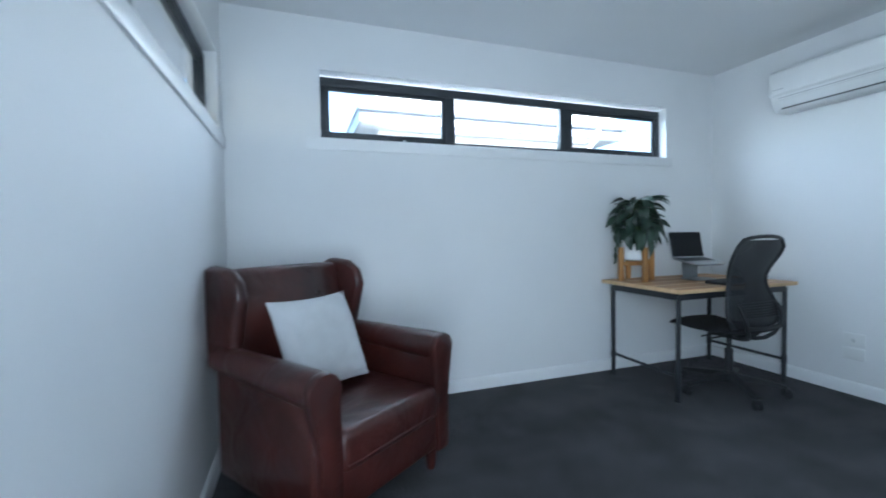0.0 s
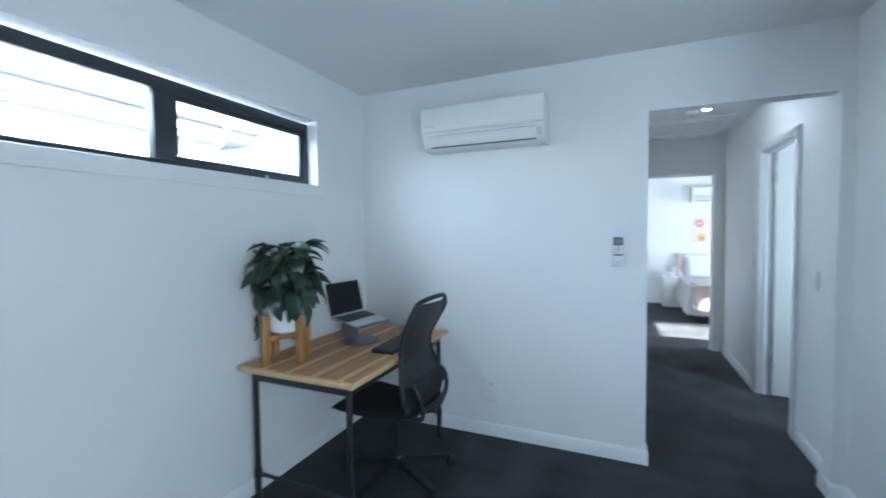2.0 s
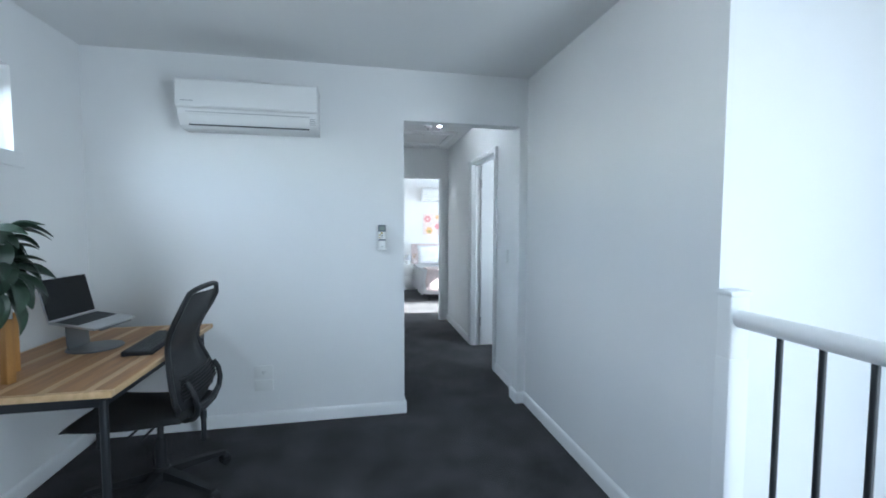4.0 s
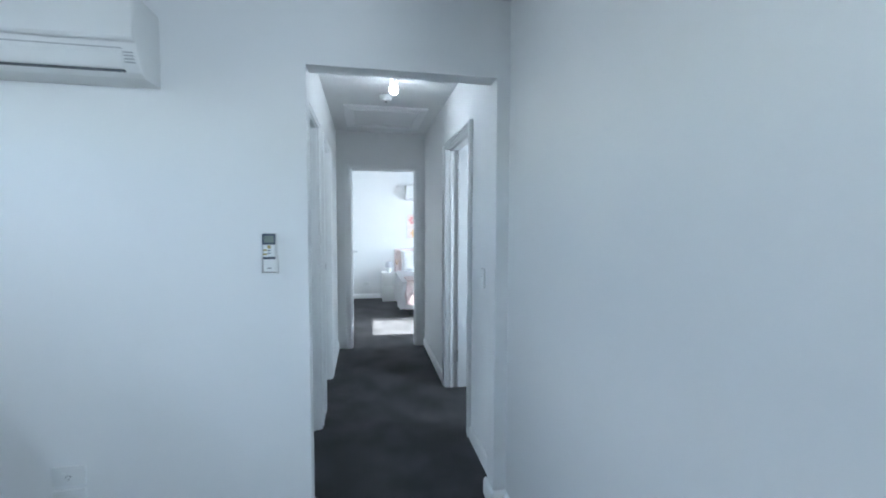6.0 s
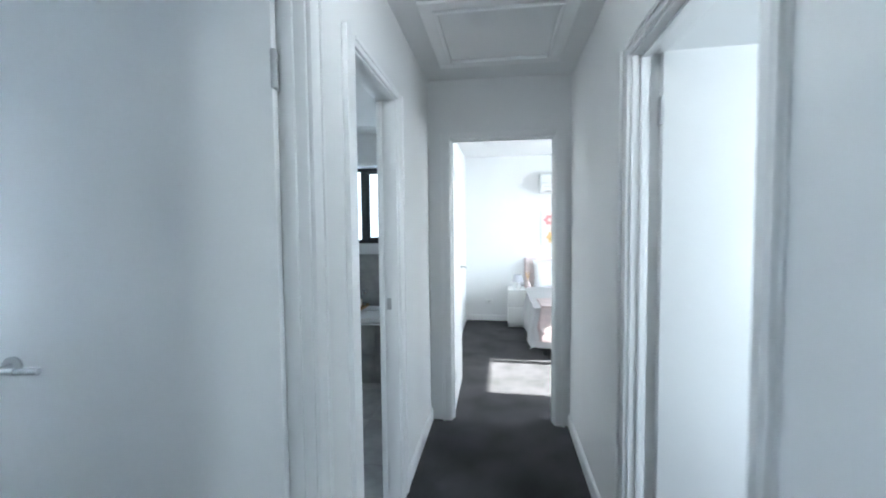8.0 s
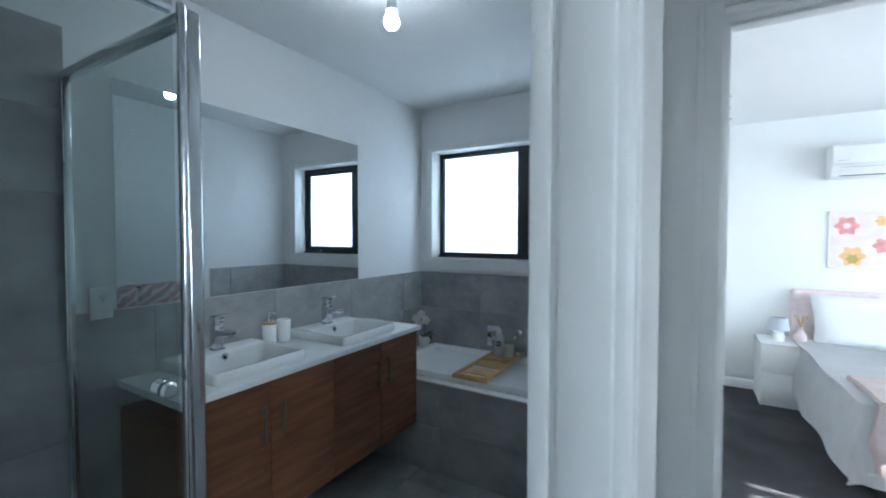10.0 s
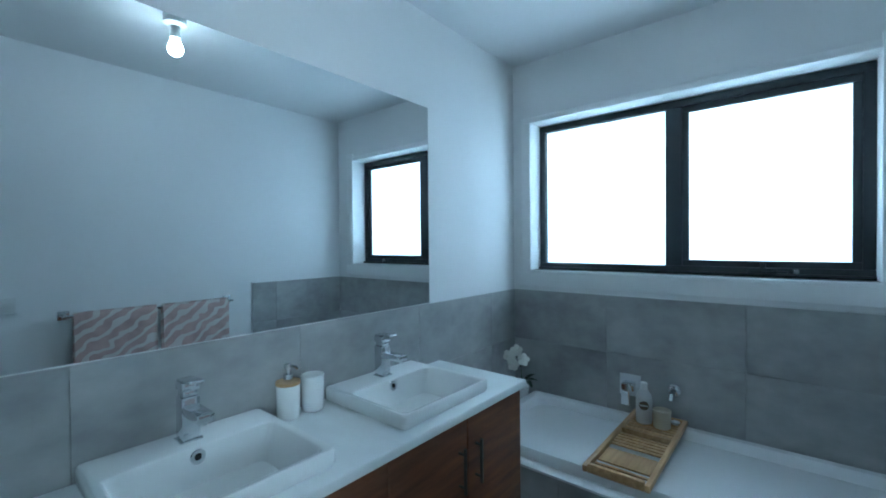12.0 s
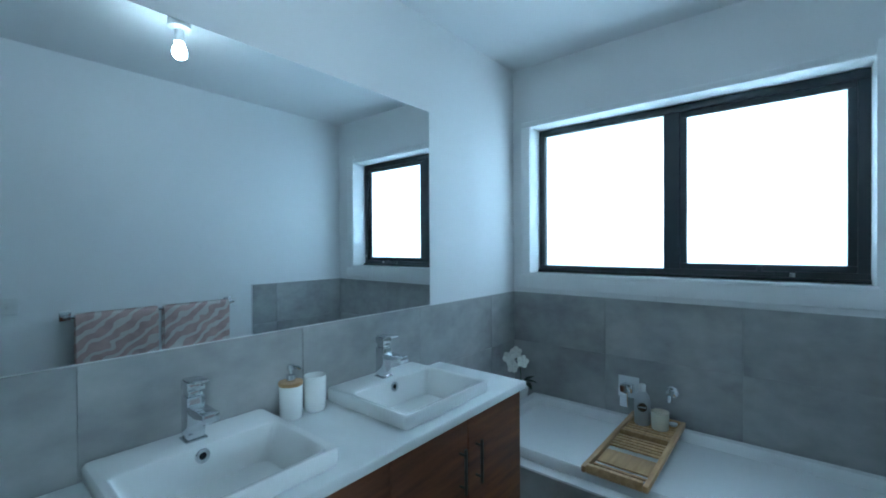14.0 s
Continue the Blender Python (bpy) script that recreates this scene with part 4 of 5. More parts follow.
for r in range(5):
    part("key_row", merge(*[box((-0.084 + r * 0.020, -0.131 + c * 0.0202, 0.0128), (-0.067 + r * 0.020, -0.114 + c * 0.0202, 0.0145), 0.001, 1) for c in range(13)]), KEYCAP, kb)
part("trackpad", box((0.03, -0.05, 0.0118), (0.098, 0.05, 0.0124)), SILVER, lp)
_lid = pose(-0.106, 0, 0.013, 0, 0, 0) @ pose(0, 0, 0, 0, -22, 0)
ld = part("lid", moved(box((-0.007, -0.152, 0.0), (0.0, 0.152, 0.212), 0.003, 2), _lid), SILVER, lp)
part("screen", moved(box((0.0, -0.148, 0.006), (0.0012, 0.148, 0.207)), _lid), SCREEN, ld, "switched-off glossy screen")

kk = thing("keyboard", "black computer keyboard on the oak desk", "keyboard", pose(-2.187, 2.728, DZ, 0, 0, 3))
part("case", slab([(-0.068, 0.0), (0.068, 0.0), (0.068, 0.014), (-0.068, 0.024)], -0.215, 0.215, "y", 0.003, 2), PLASTIC, kk)
for r in range(5):
    for c in range(20):
        x = -0.055 + r * 0.022
        z = 0.024 - (x + 0.068) * 0.0735
        part("key", box((x, -0.205 + c * 0.0206, z - 0.001), (x + 0.018, -0.205 + c * 0.0206 + 0.0175, z + 0.0045)), KEYCAP, kk)

# office chair
oc = thing("office_chair", "black mesh-backed office swivel chair pushed under the desk", "chair", pose(-2.11, 2.575, 0, 0, 0, -2))
# local: back towards +x, seat front towards -x
for k in range(5):
    a = radians(-25 + 72 * k)
    ca, sa = math.cos(a), math.sin(a)
    spoke = part("base_spoke", loft([[(ca * r - sa * w * u, sa * r + ca * w * u, z + h * v) for u, v in ((-1, -1), (1, -1), (1, 1), (-1, 1))]
                                     for r, w, z, h in ((0.03, 0.026, 0.115, 0.022), (0.16, 0.021, 0.10, 0.016), (0.325, 0.015, 0.075, 0.010))]), PLASTIC, oc)
    cx, cy = ca * 0.33, sa * 0.33
    cs = part("caster", merge(*[moved(lathe([(0.0, -0.009), (0.024, -0.009), (0.028, -0.005), (0.028, 0.005), (0.024, 0.009), (0.0, 0.009)], 18), pose(cx - sa * o - 0.0, cy + ca * o, 0.028, 90, 0, math.degrees(a)) ) for o in (-0.014, 0.014)]), PLASTIC, oc, "twin-wheel black caster")
    part("hood", moved(box((-0.026, -0.028, 0.03), (0.02, 0.028, 0.066), 0.012, 3), pose(cx, cy, 0, 0, 0, math.degrees(a))), PLASTIC, cs)
part("hub", lathe([(0.0, 0.075), (0.042, 0.078), (0.046, 0.12), (0.034, 0.15), (0.0, 0.15)], 20), PLASTIC, oc)
part("gas_lift", merge(rod((0, 0, 0.14), (0, 0, 0.30), 0.026, n=18), rod((0, 0, 0.29), (0, 0, 0.40), 0.015, n=14)), PLASTIC, oc)
part("mechanism", merge(box((-0.12, -0.07, 0.385), (0.13, 0.07, 0.435), 0.018, 3), tube([(-0.05, -0.07, 0.40), (-0.05, -0.19, 0.395)], 0.006), tube([(0.02, -0.07, 0.40), (0.02, -0.21, 0.395)], 0.006)), PLASTIC, oc)
seat = []
for k in range(10):
    f = k / 9
    x = -0.335 + 0.53 * f
    hw = 0.235 * (1 - 0.10 * f) * (0.80 if k in (0, 9) else 1)
    z = 0.465 - 0.018 * math.sin(math.pi * f) - (0.03 if k == 0 else 0)
    th = 0.014 if k in (0, 9) else 0.028
    seat.append([(x, hw * math.cos(a) * (1 if abs(math.cos(a)) < 0.9 else 1), z + th * math.sin(a)) for a in [2 * math.pi * j / 20 for j in range(20)]])
part("seat", loft(seat), mat("seat_fabric", (0.016, 0.017, 0.019), 0.9, var=0.2, scale=20, fine=400, bump=0.5, depth=0.002), oc, "black padded fabric seat")


def ease(z, knots):
    """Smooth run through (height, value) knots."""
    for (z0, v0), (z1, v1) in zip(knots, knots[1:]):
        if z <= z1:
            f = max(0.0, (z - z0) / (z1 - z0))
            return v0 + (v1 - v0) * f * f * (3 - 2 * f)
    return knots[-1][1]


def back_x(z):
    return ease(z, ((0.40, 0.150), (0.53, 0.215), (0.80, 0.160), (1.08, 0.265)))


def back_w(z):
    return ease(z, ((0.40, 0.09), (0.57, 0.232), (0.80, 0.165), (0.99, 0.205), (1.04, 0.200), (1.07, 0.165), (1.09, 0.13)))


zs = [0.42 + 0.645 * k / 14 for k in range(15)]
bm = bmesh.new()
uv = bm.loops.layers.uv.new("UVMap")
grid = []
for z in zs:
    w = back_w(z) - 0.006
    grid.append([bm.verts.new((back_x(z) + 0.045 * (1 - (u / 5) ** 2) * 0.9 - 0.04, w * u / 5, z)) for u in range(-5, 6)])
for i in range(14):
    for j in range(10):
        f = bm.faces.new((grid[i][j], grid[i][j + 1], grid[i + 1][j + 1], grid[i + 1][j]))
        for lp_, (a, b) in zip(f.loops, ((i, j), (i, j + 1), (i + 1, j + 1), (i + 1, j))):
            lp_[uv].uv = (b * 0.045, a * 0.045)
part("mesh_back", bm, NET, oc, "see-through black mesh back")
outline = [(back_x(z) - 0.038, back_w(z), z) for z in zs]
outline = [(back_x(0.405) - 0.035, 0.05, 0.405)] + outline + [(back_x(1.075) - 0.030, 0.125, 1.078), (back_x(1.078) - 0.020, 0.06, 1.086), (back_x(1.08) - 0.016, 0.0, 1.088)]
full = outline + [(x, -y, z) for x, y, z in outline[::-1][1:]]
part("back_frame", tube(full, 0.013, 8), PLASTIC, oc, "curved black back frame")
part("lumbar_pad", merge(*[tube([(back_x(0.56 + 0.016 * k) - 0.012 + 0.022 * (1 - (u / 4) ** 2), (back_w(0.56 + 0.016 * k) - 0.03) * u / 4, 0.56 + 0.016 * k) for u in range(-4, 5)], 0.004, 5) for k in range(7)]), PLASTIC, oc)
part("spine", merge(*[tube([(0.06, 0.02 * s_, 0.405), (0.14, 0.05 * s_, 0.40), (0.19, 0.075 * s_, 0.417), (0.22, 0.11 * s_, 0.45), (0.236, 0.14 * s_, 0.50), (0.238, 0.16 * s_, 0.55), (0.226, 0.17 * s_, 0.60), (0.200, 0.172 * s_, 0.64)], 0.013, 10) for s_ in (-1, 1)], tube([(0.233, -0.14, 0.50), (0.248, 0, 0.492), (0.233, 0.14, 0.50)], 0.014, 8)), PLASTIC, oc, "curved black yoke")


# ------------------------------------------------------------ bathroom: vanity
VY0, VY1, VX, VZ = 5.462, 6.872, -2.187, 0.896
vn = thing("vanity_cabinet", "wall-hung walnut double vanity cabinet with four doors", "cabinet")
part("body", box((BX, VY0 + 0.008, 0.285), (VX - 0.04, VY1 - 0.008, 0.79), 0.001, 1), WALNUT, vn)
dw = (VY1 - VY0 - 0.016) / 4
for i in range(4):
    y0 = VY0 + 0.008 + i * dw
    d = part("door", box((VX - 0.039, y0 + 0.0015, 0.287), (VX - 0.021, y0 + dw - 0.0015, VZ - 0.034), 0.001, 1), WALNUT, vn)
    hy = y0 + dw - 0.045 if i % 2 == 0 else y0 + 0.045
    part("handle", merge(tube([(VX + 0.004, hy, 0.632), (VX + 0.004, hy, 0.778)], 0.0055, 10), rod((VX - 0.022, hy, 0.652), (VX + 0.004, hy, 0.652), 0.004, n=8), rod((VX - 0.022, hy, 0.758), (VX + 0.004, hy, 0.758), 0.004, n=8)), GUNMETAL, d, "slim dark metal bar handle")
BAS = ((5.60, 6.025), (6.252, 6.68))
vt = thing("stone_benchtop", "white stone vanity top on the walnut cabinet", "benchtop")
_hx0, _hx1 = BX + 0.10, VX - 0.078
part("slab", pierced([BX + 0.009, _hx0, _hx1, VX], [VY0, 5.63, 5.995, 6.282, 6.65, VY1],
                     lambda u, v: not (_hx0 < u < _hx1 and (5.63 < v < 5.995 or 6.282 < v < 6.65)),
                     lambda u, v, s: (u, v, (VZ - 0.026, VZ)[s])), STONE, vt)
part("front_edge", box((VX - 0.001, VY0, VZ - 0.026), (VX + 0.002, VY1, VZ - 0.002), 0.001), STONE, vt)


def basin(y0, y1):
    ob = thing("wash_basin", "rectangular white ceramic basin set on the vanity top", "basin", None, "twin basins")
    x0, x1, z1 = BX + 0.012, VX - 0.046, 0.940
    def ring(xa, xb, ya, yb, z, r):
        pts = []
        for cx, cy, a0 in ((xb - r, yb - r, 0), (xa + r, yb - r, 90), (xa + r, ya + r, 180), (xb - r, ya + r, 270)):
            for k in range(5):
                a = radians(a0 + 22.5 * k)
                pts.append((cx + r * math.cos(a), cy + r * math.sin(a), z))
        return pts
    ia, ib, ja, jb = x0 + 0.115, x1 - 0.020, y0 + 0.024, y1 - 0.024
    rings = [ring(x0 + 0.004, x1 - 0.004, y0 + 0.004, y1 - 0.004, VZ + 0.0006, 0.016), ring(x0, x1, y0, y1, VZ + 0.010, 0.016), ring(x0, x1, y0, y1, z1 - 0.006, 0.016), ring(x0 + 0.004, x1 - 0.004, y0 + 0.004, y1 - 0.004, z1, 0.014),
             ring(ia - 0.006, ib + 0.006, ja - 0.006, jb + 0.006, z1, 0.024), ring(ia, ib, ja, jb, z1 - 0.005, 0.024), ring(ia + 0.012, ib - 0.03, ja + 0.03, jb - 0.03, z1 - 0.095, 0.030), ring(ia + 0.04, ib - 0.06, ja + 0.07, jb - 0.07, z1 - 0.110, 0.03), ring((ia + ib) / 2 - 0.02, (ia + ib) / 2 + 0.02, (y0 + y1) / 2 - 0.02, (y0 + y1) / 2 + 0.02, z1 - 0.1125, 0.0195)]
    bm = loft(rings, True, False)
    part("bowl", bm, CERAMIC, ob)
    ym = (y0 + y1) / 2
    ov = part("overflow", moved(lathe([(0.0075, 0.0), (0.0155, 0.0), (0.0175, 0.003), (0.0155, 0.005), (0.0085, 0.004), (0.0075, 0.0)], 24, False), pose(ia + 0.0035, ym, z1 - 0.027, 0, 81, 0)), CHROME, ob, "chrome overflow ring")
    # Black disc instead of an opening, coloured as the shade inside it.
    part("hole_shade_disc", moved(lathe([(0.0, 0.001), (0.0084, 0.001), (0.0084, 0.002), (0.0, 0.002)], 16), pose(ia + 0.0035, ym, z1 - 0.027, 0, 81, 0)), PLASTIC, ov)
    part("plug", moved(lathe([(0.0, 0.0), (0.028, 0.0), (0.03, 0.003), (0.022, 0.007), (0.0, 0.008)], 24), Matrix.Translation(((ia + ib) / 2, ym, z1 - 0.112))), CHROME, ob)
    return ob


for a, b in BAS:
    basin(a, b)


def mixer(y):
    ob = thing("basin_mixer", "square chrome basin mixer tap behind the basin", "tap", pose(BX + 0.075, y, 0.940), "twin mixers")
    part("foot", box((-0.026, -0.026, 0.0), (0.026, 0.026, 0.005), 0.002), CHROME, ob)
    part("body", box((-0.021, -0.021, 0.005), (0.021, 0.021, 0.112), 0.002, 2), CHROME, ob)
    part("spout", box((-0.021, -0.020, 0.070), (0.112, 0.020, 0.092), 0.003, 2), CHROME, ob)
    part("collar", box((-0.017, -0.017, 0.112), (0.017, 0.017, 0.128), 0.002), CHROME, ob)
    part("lever", merge(box((-0.022, -0.021, 0.128), (0.022, 0.021, 0.150), 0.002), moved(box((-0.02, -0.018, 0.0), (0.062, 0.018, 0.006), 0.002), pose(0, 0, 0.150, 0, -4, 0))), CHROME, ob)
    part("aerator", rod((0.098, 0, 0.064), (0.098, 0, 0.071), 0.009, n=14), CHROME, ob)
    return ob


mixer(5.812)
mixer(6.466)

sd = thing("soap_dispenser", "white soap dispenser with timber collar and chrome pump", "soap dispenser", pose(-2.588, 6.098, VZ))
part("bottle", lathe([(0.0, 0.0), (0.032, 0.0), (0.035, 0.004), (0.0355, 0.100), (0.034, 0.104), (0.0, 0.104)], 32), CERAMIC, sd)
part("collar", lathe([(0.0, 0.104), (0.0365, 0.104), (0.0375, 0.108), (0.0365, 0.114), (0.0, 0.115)], 32), BAMBOO, sd, "timber collar")
part("pump", merge(lathe([(0.0, 0.115), (0.014, 0.115), (0.014, 0.135), (0.0, 0.136)], 20), rod((0, 0, 0.135), (0, 0, 0.152), 0.005), lathe([(0.0, 0.150), (0.011, 0.150), (0.011, 0.166), (0.0, 0.167)], 16), tube([(0.0, 0.0, 0.160), (0.024, 0.012, 0.160), (0.034, 0.017, 0.154)], 0.005, 8)), CHROME, sd)
tb = thing("tumbler", "white ceramic toothbrush tumbler beside the soap dispenser", "tumbler", pose(-2.588, 6.184, VZ))
part("cup", lathe([(0.0, 0.0), (0.031, 0.0), (0.035, 0.006), (0.0365, 0.112), (0.0345, 0.114), (0.033, 0.110), (0.031, 0.02), (0.0, 0.016)], 32), CERAMIC, tb)

mr = thing("wall_mirror", "large frameless mirror above the double vanity", "mirror")
part("glass", box((BX, 5.468, 1.166), (BX + 0.006, 6.810, 2.036)), MIRROR, mr)
# Thin white strips along three edges of the mirror.
part("edge_strip", merge(box((BX, 5.466, 1.1645), (BX + 0.0075, 6.812, 1.1665)), box((BX, 6.8095, 1.1665), (BX + 0.0075, 6.8115, 2.036)), box((BX, 5.466, 2.0355), (BX + 0.0075, 6.812, 2.0375))), WHITEP, mr)

# ------------------------------------------------------------ bathroom: tub
TX0, TX1, TY0, TY1, TZ = -2.505, BE - 0.011, 6.925, BY - 0.011, 0.598
hob = thing("bath_hob", "grey tiled hob round the white bathtub", "bath surround")
part("core", merge(box((BX + 0.010, 6.885, -0.008), (BE - 0.010, 6.905, 0.545)), box((BX + 0.010, 6.905, -0.008), (TX0 - 0.002, BY - 0.010, 0.553))), GROUT, hob)
for i in range(3):
    for j in range(2):
        a0, a1 = BX + 0.012 + i * 0.572, min(BX + 0.012 + (i + 1) * 0.572 - 0.003, BE - 0.012)
        part("tile", box((a0, 6.876, 0.0 + j * 0.276), (a1, 6.885, 0.0 + j * 0.276 + 0.273), 0.001, 1), TILE, hob)
# Tiled ledge in white acrylic: the light it reflects is in the colour.
part("ledge", merge(box((TX0 - 0.004, 6.872, 0.546), (BE - 0.012, 6.955, 0.556), 0.002), box((BX + 0.011, 6.872, 0.553), (TX0 - 0.006, BY - 0.011, 0.561), 0.002)), ACRYLIC, hob, "hob ledge coloured pale for the light it reflects")
tub = thing("bathtub", "white acrylic inset bathtub below the frosted window", "bathtub")


def oblong(xa, xb, ya, yb, z, r, k=6):
    pts = []
    for cx, cy, a0 in ((xb - r, yb - r, 0), (xa + r, yb - r, 90), (xa + r, ya + r, 180), (xb - r, ya + r, 270)):
        for q in range(k):
            a = radians(a0 + 90 * q / (k - 1))
            pts.append((cx + r * math.cos(a), cy + r * math.sin(a), z))
    return pts


part("shell", loft([oblong(TX0, TX1, TY0, TY1, 0.556, 0.015), oblong(TX0, TX1, TY0, TY1, TZ - 0.008, 0.015), oblong(TX0 + 0.006, TX1 - 0.006, TY0 + 0.006, TY1 - 0.006, TZ, 0.018),
                    oblong(TX0 + 0.045, TX1 - 0.045, TY0 + 0.048, TY1 - 0.040, TZ, 0.06), oblong(TX0 + 0.055, TX1 - 0.055, TY0 + 0.056, TY1 - 0.048, TZ - 0.012, 0.07),
                    oblong(TX0 + 0.10, TX1 - 0.20, TY0 + 0.085, TY1 - 0.075, TZ - 0.30, 0.10), oblong(TX0 + 0.16, TX1 - 0.28, TY0 + 0.13, TY1 - 0.12, TZ - 0.40, 0.10), oblong(TX0 + 0.4, TX1 - 0.5, TY0 + 0.22, TY1 - 0.22, TZ - 0.41, 0.05)]), ACRYLIC, tub)
part("waste", moved(lathe([(0.0, 0.0), (0.03, 0.0), (0.032, 0.004), (0.0, 0.006)], 24), Matrix.Translation((-2.2, 7.24, TZ - 0.405))), CHROME, tub)

bm_ = thing("bath_mixer", "square chrome bath mixer plate on the grey tiles", "tap", pose(-1.992, BY - 0.010, 0.735, 0, 0, 180))
part("plate", box((-0.048, 0.0, -0.052), (0.048, 0.006, 0.052), 0.002), SATIN, bm_)
part("body", box((-0.028, 0.006, -0.018), (0.024, 0.046, 0.022), 0.004), CHROME, bm_)
part("lever", merge(box((-0.010, 0.046, -0.085), (0.028, 0.054, 0.018), 0.003), box((-0.022, 0.040, 0.002), (0.026, 0.052, 0.018), 0.003)), CHROME, bm_, "flat chrome paddle lever")
sp = thing("bath_spout", "round chrome bath spout on the grey tiles", "tap", pose(-1.80, BY - 0.010, 0.752, 0, 0, 180))
part("flange", moved(lathe([(0.0, 0.0), (0.026, 0.0), (0.026, 0.006), (0.018, 0.012), (0.0, 0.012)], 24), pose(0, 0, 0, -90, 0, 0)), CHROME, sp)
part("pipe", tube([(0, 0.005, 0), (0, 0.04, 0.0), (0, 0.065, -0.008), (0, 0.075, -0.03)], 0.011, 14), CHROME, sp)

# bamboo bath caddy and what stands on it
cd = thing("bath_caddy", "bamboo slatted caddy laid across the bathtub", "bath tray", pose(-1.862, 7.245, TZ))
CW, CL = 0.105, 0.345
for s in (-1, 1):
    part("side_rail", box((s * CW - 0.009, -CL, 0.0), (s * CW + 0.009, CL - 0.03, 0.024), 0.003), BAMBOO, cd)
part("end_bar", box((-CW + 0.009, -CL, 0.0), (CW - 0.009, -CL + 0.018, 0.032), 0.003), BAMBOO, cd)
part("end_bar", box((-CW + 0.009, CL - 0.048, 0.0), (CW - 0.009, CL - 0.03, 0.024), 0.003), BAMBOO, cd)
part("cross_bar", box((-CW + 0.009, 0.055, 0.004), (CW - 0.009, 0.075, 0.026), 0.003), BAMBOO, cd)
for k in range(5):
    part("slat", box((-CW + 0.009, -0.085 + k * 0.027, 0.006), (CW - 0.009, -0.085 + k * 0.027 + 0.017, 0.013), 0.002), BAMBOO, cd)
for k in range(8):
    part("slat", box((-CW + 0.009, 0.082 + k * 0.0265, 0.006), (CW - 0.009, 0.082 + k * 0.0265 + 0.019, 0.013), 0.002), BAMBOO, cd)
part("book_board", box((-CW + 0.013, -0.245, 0.004), (CW - 0.013, -0.125, 0.012), 0.003), BAMBOO, cd)
part("glass_slot", box((-CW + 0.011, -0.275, 0.002), (CW - 0.011, -0.262, 0.010), 0.002), BAMBOO, cd)
bt = thing("bath_foam_bottle", "silver bottle with a dark round badge on the caddy", "bottle", pose(-1.905, 7.455, TZ + 0.013))
part("body", lathe([(0.0, 0.0), (0.031, 0.0), (0.034, 0.005), (0.034, 0.105), (0.030, 0.125), (0.018, 0.145), (0.015, 0.150), (0.0, 0.150)], 28), BOTTLE, bt)
part("cap", lathe([(0.0, 0.150), (0.0145, 0.150), (0.0145, 0.178), (0.012, 0.181), (0.0, 0.181)], 20), WHITEP, bt)
part("badge", moved(lathe([(0.0, 0.0), (0.020, 0.0), (0.020, 0.0015), (0.0, 0.0015)], 24), pose(0.008, -0.0335, 0.085, 90, 0, 15)), BADGE, bt, "dark round badge")
part("badge_line", moved(box((-0.016, -0.0005, -0.003), (0.016, 0.0005, 0.003)), pose(0.0085, -0.0352, 0.085, 0, 0, 15)), BOTTLE, bt)
cn = thing("candle", "cream candle in a pale glass on the caddy", "candle", pose(-1.828, 7.44, TZ + 0.013))
part("jar", lathe([(0.0, 0.0), (0.030, 0.0), (0.034, 0.004), (0.037, 0.078), (0.035, 0.079), (0.032, 0.062), (0.0, 0.060)], 28), WAX, cn)
part("wick", rod((0, 0, 0.059), (0.001, 0, 0.068), 0.001, n=6), BADGE, cn)
mc = thing("small_dish", "tiny white dish at the end of the caddy", "dish", pose(-1.79, 7.515, TZ + 0.013))
part("dish", lathe([(0.0, 0.0), (0.014, 0.0), (0.020, 0.010), (0.018, 0.011), (0.0, 0.004)], 20), CERAMIC, mc)

# orchid
orc = thing("orchid", "white orchid in a small white pot on the hob corner", "plant", pose(-2.545, 7.470, 0.561))
part("pot", lathe([(0.0, 0.0), (0.030, 0.0), (0.040, 0.02), (0.047, 0.100), (0.044, 0.102), (0.041, 0.088), (0.0, 0.085)], 28), CERAMIC, orc)
part("stem", tube([(0.0, 0.0, 0.085), (0.006, -0.004, 0.15), (0.002, -0.010, 0.20), (-0.018, -0.018, 0.245), (-0.04, -0.02, 0.262)], 0.0022, 6), STEM, orc)
for k, (yaw, tilt, sc_) in enumerate(((25, -40, 0.62), (-70, -34, 0.58), (100, -40, 0.52), (200, -30, 0.48), (-25, -52, 0.60), (60, -62, 0.55))):
    lf = new("leaf", LEAVES[k % 5])
    lf.parent = orc
    lf.matrix_basis = Matrix.Translation((0.004 * k, 0.0, 0.092)) @ pose(0, 0, 0, 0, 0, yaw) @ pose(0, 0, 0, 0, tilt, 0) @ Matrix.Scale(sc_, 4)
pet = bmesh.new()
_c = pet.verts.new((0, 0, 0))
_r = [pet.verts.new((0.019 + 0.0165 * math.cos(a), 0.0165 * math.sin(a), 0.004 + 0.004 * math.cos(2 * a))) for a in [2 * math.pi * k / 10 for k in range(10)]]
for k in range(10):
    if k not in (4, 5):
        pet.faces.new((_c, _r[k], _r[(k + 1) % 10])) if k != 9 else pet.faces.new((_c, _r[9], _r[0]))
PETALS = as_mesh("petal", pet, PETAL)
